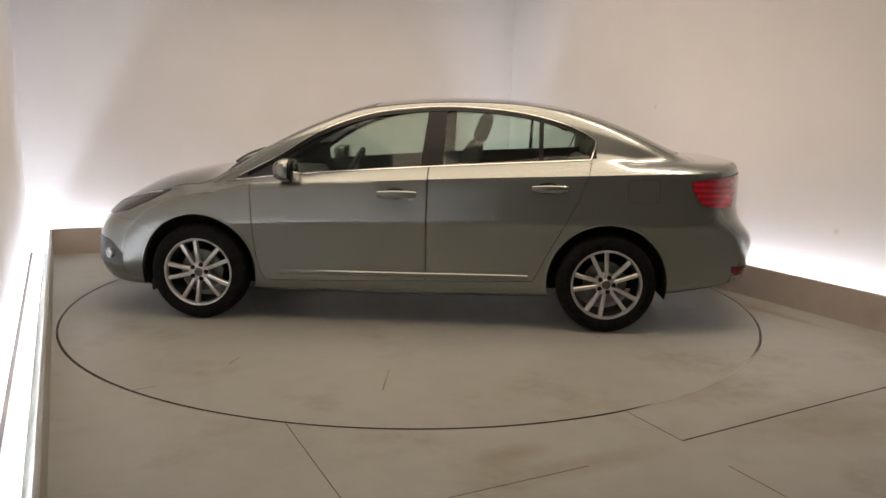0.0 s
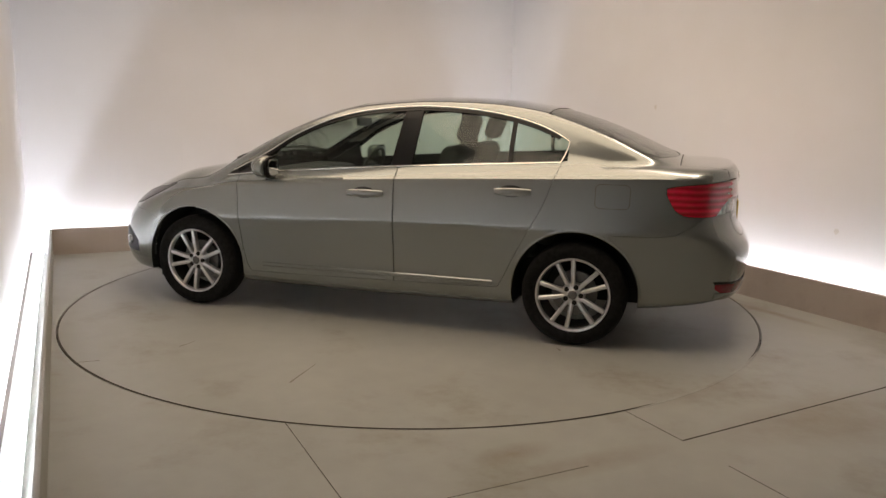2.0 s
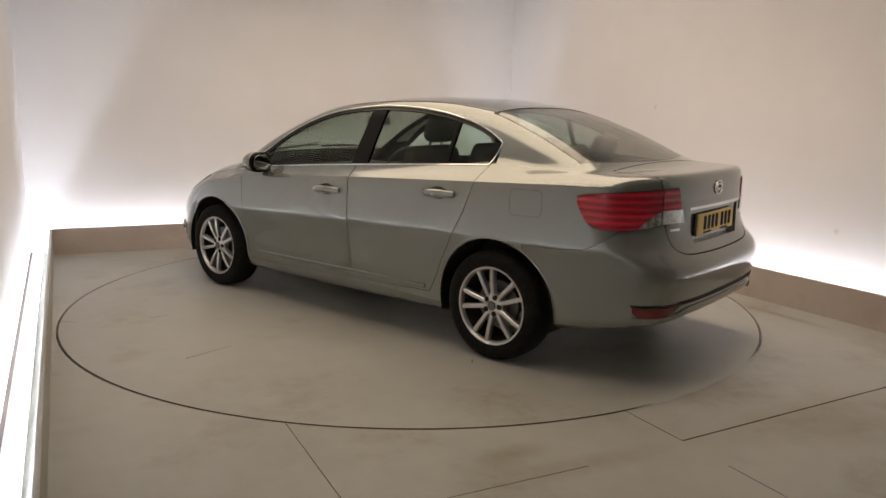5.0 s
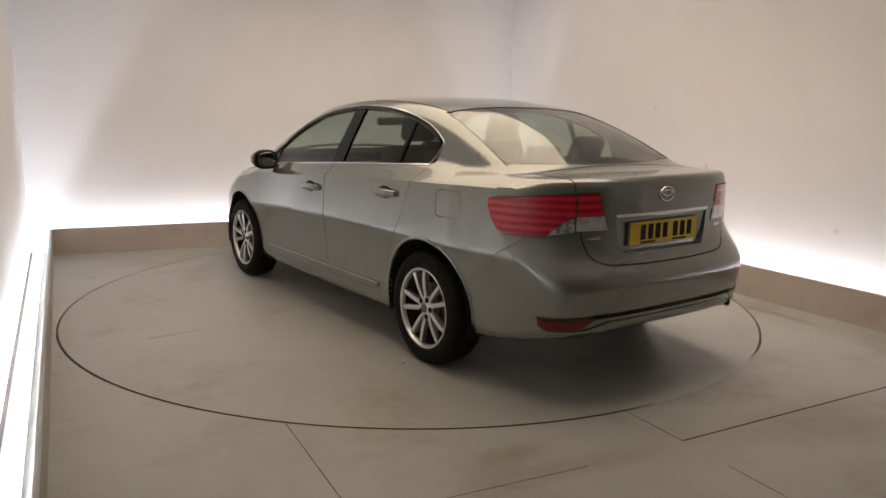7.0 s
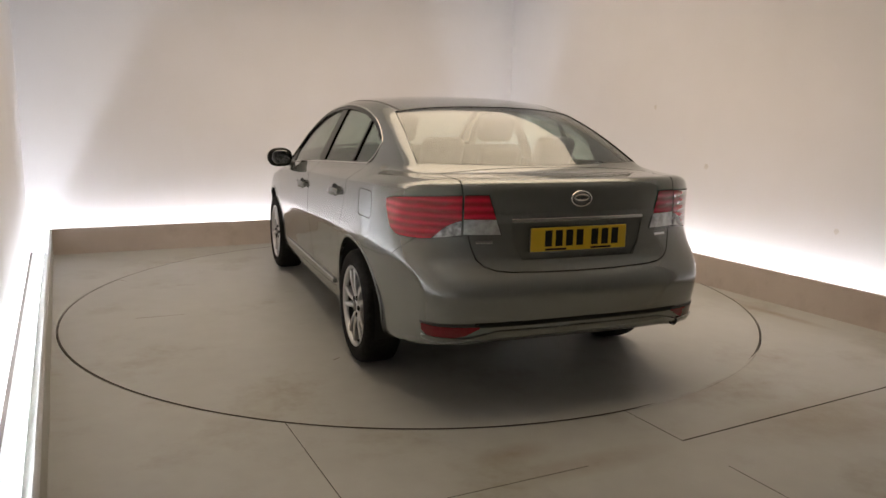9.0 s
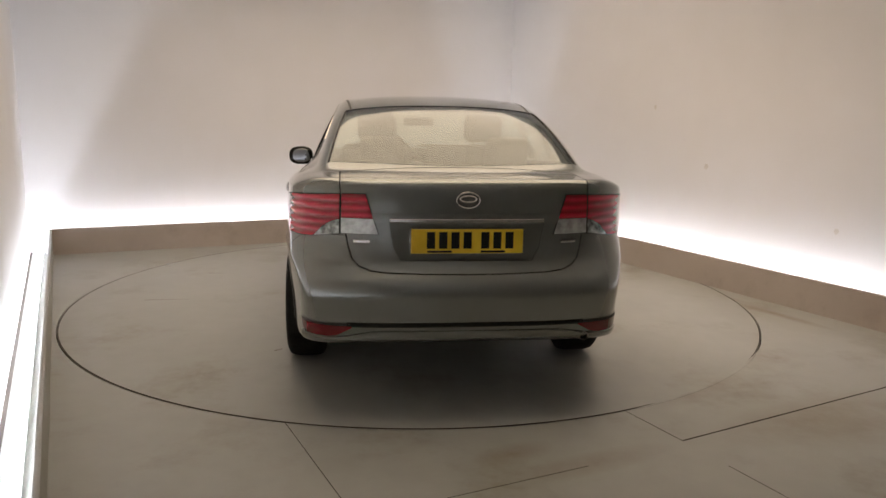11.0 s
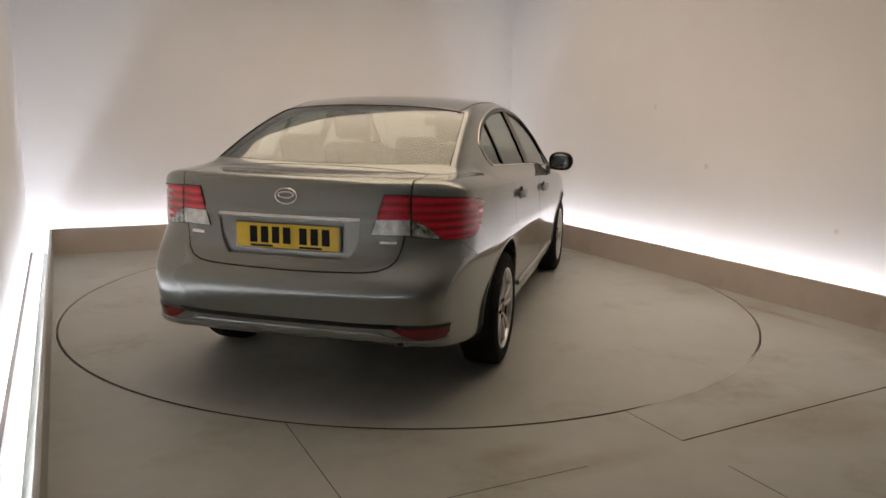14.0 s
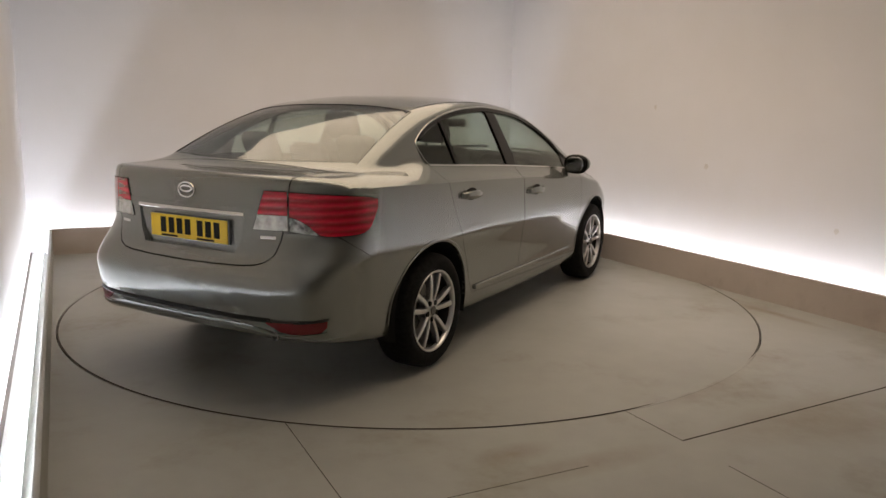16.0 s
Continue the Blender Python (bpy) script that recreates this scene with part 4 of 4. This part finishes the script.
    low = np.interp(a, [30, 42, 55, 66, 75], [0.655, 0.672, 0.71, 0.785, 0.860])
    pts = np.array([(q, lo + (hi - lo) * s) for q, lo, hi in zip(a, low, top) for s in np.linspace(0, 1, 8)])
    me = sheet(on_nose(pts[:, 0], pts[:, 1], 0.006, cx=1.35), 24, 8, 0.03, M_HEAD, "headlamp")
    headlamp = put("headlamp", flip(me) if mir else me, car, "clear swept-back headlamp")
    p = on_nose(a[4:-2], top[4:-2] - 0.010, 0.006, cx=1.35)
    me = ribbon(p, 0.013, 0.003, M_CHROME, "bright_strip")
    put("bright_strip", flip(me) if mir else me, headlamp, "bright strip along the lamp's top")
    # lower grille pocket with fog lamp
    a = np.linspace(30, 66, 12)
    pts = np.array([(q, lo + (hi - lo) * s) for q, lo, hi in zip(a, np.full(12, 0.335), np.interp(a, [30, 58, 66], [0.52, 0.505, 0.42])) for s in np.linspace(0, 1, 6)])
    me = sheet(on_nose(pts[:, 0], pts[:, 1], 0.003), 12, 6, 0.02, M_BLACK, "fog_lamp_pocket")
    pocket = put("fog_lamp_pocket", flip(me) if mir else me, front_bumper, "black fog lamp pocket")
    c = on_nose([58], [0.41], 0.008)[0]
    nrm = normal_at(np.array([c]))[0]
    v, f = lathe([(0.0005, 0.012), (0.03, 0.012), (0.038, 0.006), (0.038, -0.01), (0.0005, -0.01)], 24)
    me = mesh("fog_lamp", v, f, M_SMOKE)
    me.transform(Vector(nrm).to_track_quat("Y", "Z").to_matrix().to_4x4())
    me.transform(Matrix.Translation(c))
    put("fog_lamp", flip(me) if mir else me, pocket, "round fog lamp")
    # bonnet shut line
    c = spline([(1.12, 0.745), (1.4, 0.755), (1.7, 0.74), (1.95, 0.68), (2.12, 0.56)], 40)
    p = on_top(c[:, 0], c[:, 1])
    me = ribbon(p, 0.006, 0.0006, M_JOINT, "bonnet_gap", sink=0.002)
    put("bonnet_gap", flip(me) if mir else me, body, "bonnet shut line")
    # roof drain moulding
    xs = np.linspace(0.35, -1.12, 40)
    ys = 0.565 - 0.034 * (xs + 0.15) ** 2
    p = on_top(xs, ys)
    me = ribbon(p, 0.014, 0.0008, M_BLACK, "roof_moulding", sink=0.003)
    put("roof_moulding", flip(me) if mir else me, body, "narrow black roof moulding")
    # door mirror
    side = 1 if left else -1
    door = front_door_l if left else front_door_r
    mirror = put("door_mirror", None, door, "body-coloured door mirror")
    bm = bmesh.new()
    bmesh.ops.create_uvsphere(bm, u_segments=28, v_segments=16, radius=1)
    for vtx in bm.verts:
        x, y, z = vtx.co
        sx = 0.088 if x > 0 else 0.030
        k = 1.0 - 0.25 * max(0.0, y)
        vtx.co = Vector((0.715 + math.copysign(abs(x) ** 0.8, x) * sx, (0.945 + math.copysign(abs(y) ** 0.72, y) * 0.096) * side, 1.022 + math.copysign(abs(z) ** 0.8, z) * 0.074 * k))
    part("housing", bm, M_PAINT, mirror, "body-coloured mirror housing")
    bm = bmesh.new()
    bmesh.ops.create_uvsphere(bm, u_segments=28, v_segments=12, radius=1)
    for vtx in bm.verts:
        x, y, z = vtx.co
        vtx.co = Vector((0.676 + x * 0.016, (0.945 + math.copysign(abs(y) ** 0.72, y) * 0.095) * side, 1.022 + math.copysign(abs(z) ** 0.8, z) * 0.073))
    part("rim", bm, M_GLOSSBLACK, mirror, "black mirror rim")
    bm = bmesh.new()
    bmesh.ops.create_uvsphere(bm, u_segments=28, v_segments=12, radius=1)
    for vtx in bm.verts:
        x, y, z = vtx.co
        vtx.co = Vector((0.661 + x * 0.004, (0.940 + math.copysign(abs(y) ** 0.72, y) * 0.070) * side, 1.022 + math.copysign(abs(z) ** 0.8, z) * 0.055))
    part("glass", bm, M_MIRROR, mirror, "mirror glass")
    bm = box_bm(0.075, 0.13, 0.035, (0.75, 0.845 * side, 0.968), 0.012)
    part("foot", bm, M_BLACK, mirror, "black mirror foot")

# black cowl at the foot of the windscreen
ys = np.linspace(-0.70, 0.70, 40)
put("cowl", ribbon(on_top(1.205 - 0.10 * (ys / 0.7) ** 2, ys), 0.07, 0.004, M_BLACK, "cowl"), body, "black cowl grille under the windscreen")
for y0, y1 in ((0.60, 0.02), (-0.05, -0.60)):
    yy = np.linspace(y0, y1, 16)
    p = on_top(1.15 - 0.03 * np.linspace(0, 1, 16), yy)
    p[:, 2] += 0.012
    put("wiper", ribbon(p, 0.018, 0.012, M_BLACK, "wiper"), windscreen, "black wiper")

# wheel houses
def wheel_house(x, side):
    r, n = 0.386, 40
    t = np.linspace(-0.25, math.pi + 0.25, n)
    verts = [(x + r * math.cos(a), y * side, HUB_Z + 0.005 + r * math.sin(a)) for y in (0.562, 0.868) for a in t]
    faces = [(i, i + 1, n + i + 1, n + i) for i in range(n - 1)] + [tuple(range(n))]
    put("wheel_house", mesh("wheel_house", verts, faces, M_INNER), body, "black wheel house liner")


for ax in (AXLE_F, AXLE_R):
    wheel_house(ax, 1)
    wheel_house(ax, -1)

for s in (1, -1):
    part("air_deflector", box_bm(0.018, 0.20, 0.075, (1.70, 0.70 * s, 0.205), 0.006), M_BLACK, front_bumper, "black air deflector before the wheel")

# bumper strip, number plate and badges at the tail
a = np.linspace(-43, 43, 60)
p = on_tail(a, np.full(60, 0.447))
put("bumper_strip", ribbon(p, 0.022, 0.004, M_INNER, "bumper_strip", sink=0.01), rear_bumper, "black strip across the bumper")
for s in (1, -1):
    a = np.linspace(42, 60.5, 16) * s
    p = on_tail(a, np.interp(np.abs(a), [42, 60.5], [0.449, 0.446]))
    put("bumper_strip", ribbon(p, 0.012, 0.004, M_BLACK, "bumper_strip", sink=0.01), rear_bumper, "black strip over the fog lamp")
a = np.linspace(-60, 60, 70)
p = on_tail(a, np.interp(np.abs(a), [0, 36, 46, 60], [0.395, 0.395, 0.366, 0.366]))
put("valance", ribbon(p, 0.045, 0.010, M_PAINT, "valance", sink=0.03), rear_bumper, "body-coloured lower bumper valance")

ys = np.linspace(-0.372, 0.372, 30)
xx = on_tail(np.degrees(np.arctan2(ys, 0.56)), np.full(30, 0.922))
yg = np.linspace(-0.465, 0.465, 40)
gg = on_tail(np.degrees(np.arctan2(yg, 0.56)), np.full(40, 0.932))
put("lid_garnish", ribbon(gg, 0.046, 0.003, M_PAINT, "lid_garnish", sink=0.012), boot_lid, "body-coloured garnish behind the chrome bar")
put("chrome_bar", ribbon(xx, 0.017, 0.006, M_CHROME, "chrome_bar", sink=0.002), boot_lid, "chrome bar over the number plate")

plate = put("number_plate", None, boot_lid, "yellow number plate")
PX = -2.276
part("plate", box_bm(0.010, 0.525, 0.114, (PX, 0, 0.827), 0.003), M_YELLOW, plate, "yellow plate", smooth=False)
part("plate_holder", box_bm(0.012, 0.54, 0.125, (PX + 0.008, 0, 0.825), 0.004), M_PAINT, plate, "plate holder")
y = 0.196
for i in range(7):
    w = 0.050
    part("bar", box_bm(0.002, w - 0.012, 0.078, (PX - 0.0055, y - w / 2, 0.832)), M_INNER, plate, smooth=False)
    y -= w + (0.033 if i == 3 else 0.007)
for yc in (0.13, -0.12):
    part("bar", box_bm(0.002, 0.115, 0.010, (PX - 0.0055, yc, 0.779)), M_INNER, plate, smooth=False)

# oval badge, as plain rings
def ring_mesh(name, ry, rz, tube, n=40, k=8):
    verts, faces = [], []
    for i in range(n):
        t = 2 * math.pi * i / n
        for j in range(k):
            u = 2 * math.pi * j / k
            verts.append((tube * math.sin(u), (ry + tube * math.cos(u)) * math.cos(t), (rz + tube * math.cos(u)) * math.sin(t)))
    for i in range(n):
        for j in range(k):
            faces.append((i * k + j, i * k + (j + 1) % k, ((i + 1) % n) * k + (j + 1) % k, ((i + 1) % n) * k + j))
    return mesh(name, verts, faces, M_CHROME)


bx = float(on_tail([0], [1.018])[0][0])
badge = put("badge", ring_mesh("badge", 0.054, 0.036, 0.0045), boot_lid, "chrome oval badge", Matrix.Translation((bx - 0.004, 0, 1.018)))
put("ring", ring_mesh("ring", 0.038, 0.014, 0.006), badge, "", Matrix.Translation((0, 0, 0.006)))
for y0, z0, w in ((0.515, 0.822, 0.10), (-0.515, 0.822, 0.10)):
    q = on_tail(np.degrees(np.arctan2(np.linspace(y0 - w / 2, y0 + w / 2, 6), 0.55)), np.full(6, z0))
    put("badge_bar", ribbon(q, 0.014, 0.002, M_CHROME, "badge_bar"), boot_lid, "small chrome lettering bar")

# exhaust tip under the bumper
v, f = lathe([(0.018, 0.08), (0.022, 0.08), (0.022, -0.08), (0.018, -0.08)], 24)
me = mesh("exhaust", v, f, M_DISC)
me.transform(Matrix.Rotation(radians(90), 4, "Z"))
put("exhaust", me, car, "dull steel exhaust tip", Matrix.Translation((-2.23, -0.57, 0.370)))

# underbody
part("underbody", box_bm(3.2, 1.1, 0.06, (0.05, 0, 0.265), 0.01), M_BLACK, car, "black underbody")


# ---- wheels ----
def wheel(x, y, side, phase):
    w = put("wheel", None, car, "silver ten-spoke alloy wheel with black tyre", Matrix.Translation((x, y, HUB_Z)) @ Matrix.Rotation(0 if side > 0 else math.pi, 4, "Z") @ Matrix.Rotation(phase * side, 4, "Y"))
    hw = 0.1075
    prof = [(0.218, 0.086), (0.224, 0.096), (0.250, hw - 0.001), (0.280, hw), (0.300, hw - 0.008), (0.313, 0.088), (0.319, 0.070), (0.322, 0.05), (0.3225, 0.0), (0.322, -0.05), (0.319, -0.07), (0.313, -0.088), (0.280, -hw), (0.226, -0.096), (0.218, -0.086)]
    v, f = lathe(prof, 96)
    put("tyre", mesh("tyre", v, f, M_RUBBER), w, "black rubber tyre")
    prof = [(0.226, 0.092), (0.230, 0.098), (0.228, 0.101), (0.219, 0.099), (0.212, 0.088), (0.2105, 0.074), (0.218, 0.070)]
    v, f = lathe(prof, 96)
    rim = put("rim", mesh("rim", v, f, M_ALLOY), w, "silver alloy rim")
    v, f = lathe([(0.2065, 0.072), (0.202, 0.03), (0.198, -0.085), (0.222, -0.092), (0.220, 0.072)], 72)
    put("barrel", mesh("barrel", v, f, M_BARREL), rim, "dull grey rim barrel")
    # hub
    v, f = lathe([(0.0005, 0.087), (0.028, 0.087), (0.034, 0.082), (0.060, 0.080), (0.070, 0.072), (0.074, 0.03), (0.0005, 0.03)], 40)
    put("hub", mesh("hub", v, f, M_ALLOY), rim)
    v, f = lathe([(0.0005, 0.094), (0.022, 0.093), (0.028, 0.088), (0.028, 0.06), (0.0005, 0.06)], 32)
    put("centre_cap", mesh("centre_cap", v, f, M_DISC), rim, "grey centre cap")
    for i in range(5):
        a0 = 2 * math.pi * i / 5
        for s in (-1, 1):
            bm = bmesh.new()
            rows = []
            for t in np.linspace(0, 1, 7):
                r = 0.048 + (0.212 - 0.048) * t
                off = s * (0.0135 + 0.0355 * t)
                ax, tn = Vector((math.cos(a0), 0, math.sin(a0))), Vector((-math.sin(a0), 0, math.cos(a0)))
                c = ax * math.sqrt(r * r - off * off) + tn * off
                half = 0.0125 + 0.0015 * t
                yf = 0.080 + 0.012 * t + 0.006 * math.sin(math.pi * t)
                rows.append([bm.verts.new(c + tn * u * half + Vector((0, yy, 0))) for u, yy in ((-1, yf - 0.035), (-1, yf - 0.005), (-0.6, yf), (0.6, yf), (1, yf - 0.005), (1, yf - 0.035))])
            for q, r2 in zip(rows, rows[1:]):
                for j in range(6):
                    bm.faces.new((q[j], q[(j + 1) % 6], r2[(j + 1) % 6], r2[j]))
            bm.faces.new(rows[0])
            bm.faces.new(rows[-1][::-1])
            part("spoke", bm, M_ALLOY, rim)
        an = a0 + math.pi / 5
        v, f = lathe([(0.0005, 0.086), (0.011, 0.0865), (0.0155, 0.084), (0.0155, 0.05), (0.0005, 0.05)], 12)
        put("wheel_nut", mesh("wheel_nut", v, f, M_INNER), rim, "", Matrix.Translation((0.050 * math.cos(an), 0, 0.050 * math.sin(an))))
    v, f = lathe([(0.0005, 0.02), (0.14, 0.02), (0.14, -0.005), (0.0005, -0.005)], 48)
    put("brake_disc", mesh("brake_disc", v, f, M_DISC), w, "grey brake disc")
    return w


for x, ph in ((AXLE_F, 72), (AXLE_R, 75)):
    wheel(x, 0.786, 1, radians(-ph))
    wheel(x, -0.786, -1, radians(ph + 20))


# ---- cabin ----
def seat(y):
    s = put("front_seat", None, car, "dark cloth front seat")
    part("cushion", box_bm(0.52, 0.50, 0.16, (0.0, y, 0.55), 0.06, 4), M_SEAT, s)
    back = Matrix.Translation((-0.26, y, 0.60)) @ Matrix.Rotation(radians(-20), 4, "Y")
    part("backrest", box_bm(0.13, 0.48, 0.62, (0, 0, 0.30), 0.055, 4), M_SEAT, s, m=back)
    part("headrest", box_bm(0.10, 0.26, 0.19, (-0.01, 0, 0.745), 0.045, 4), M_SEAT, s, m=back)
    for dy in (-0.06, 0.06):
        part("headrest_post", box_bm(0.012, 0.012, 0.10, (0, dy, 0.635)), M_CHROME, s, m=back)


seat(0.36)
seat(-0.36)
bench = put("rear_bench", None, car, "dark cloth rear bench seat")
part("cushion", box_bm(0.50, 1.22, 0.16, (-0.82, 0, 0.55), 0.06, 4), M_SEAT, bench)
back = Matrix.Translation((-1.08, 0, 0.58)) @ Matrix.Rotation(radians(-24), 4, "Y")
part("backrest", box_bm(0.14, 1.22, 0.56, (0, 0, 0.27), 0.055, 4), M_SEAT, bench, m=back)
for y in (0.36, -0.36, 0.0):
    k = 0.20 if y else 0.14
    part("headrest", box_bm(0.09, 0.25, k, (0.0, y, 0.55 + k / 2), 0.04, 4), M_SEAT, bench, m=back)
part("parcel_shelf", box_bm(0.46, 1.10, 0.03, (-1.50, 0, 1.075), 0.01), M_SEAT, car, "dark parcel shelf")
part("dashboard", box_bm(0.42, 1.34, 0.30, (0.98, 0, 0.80), 0.07, 4), M_BLACK, car, "black dashboard")
part("centre_console", box_bm(0.80, 0.20, 0.26, (0.35, 0, 0.50), 0.04, 3), M_BLACK, car)
steer = put("steering_wheel", None, car, "black steering wheel", Matrix.Translation((0.52, -0.36, 0.93)) @ Matrix.Rotation(radians(-24), 4, "Y"))
put("wheel_ring", ring_mesh("wheel_ring", 0.18, 0.18, 0.015), steer).data.materials[0] = M_BLACK
part("boss", box_bm(0.05, 0.14, 0.11, (0.02, 0, -0.01), 0.02, 3), M_BLACK, steer)
for ang in (0, 90, 180):
    part("steering_spoke", box_bm(0.02, 0.13, 0.035, (0.01, 0.11, 0), 0.006), M_BLACK, steer, m=Matrix.Rotation(radians(ang + 180), 4, "X"))
part("rear_view_mirror", box_bm(0.03, 0.24, 0.065, (0.42, 0.0, 1.315), 0.014, 3), M_BLACK, car, "black rear-view mirror")


# ---- what moves: the turntable and the car on it ----
def motions():
    rows_car, rows_table = [], []
    for t in range(17):
        a = 174.26 - 7.220 * t
        turn = pose(0, 0, 0, 0, 0, a)
        rows_car.append((float(t), turn @ Matrix.Translation((0.025, -0.051, 0.0))))
        rows_table.append((float(t), turn))
    walk(car, rows_car)
    walk(turntable, rows_table)


motions()
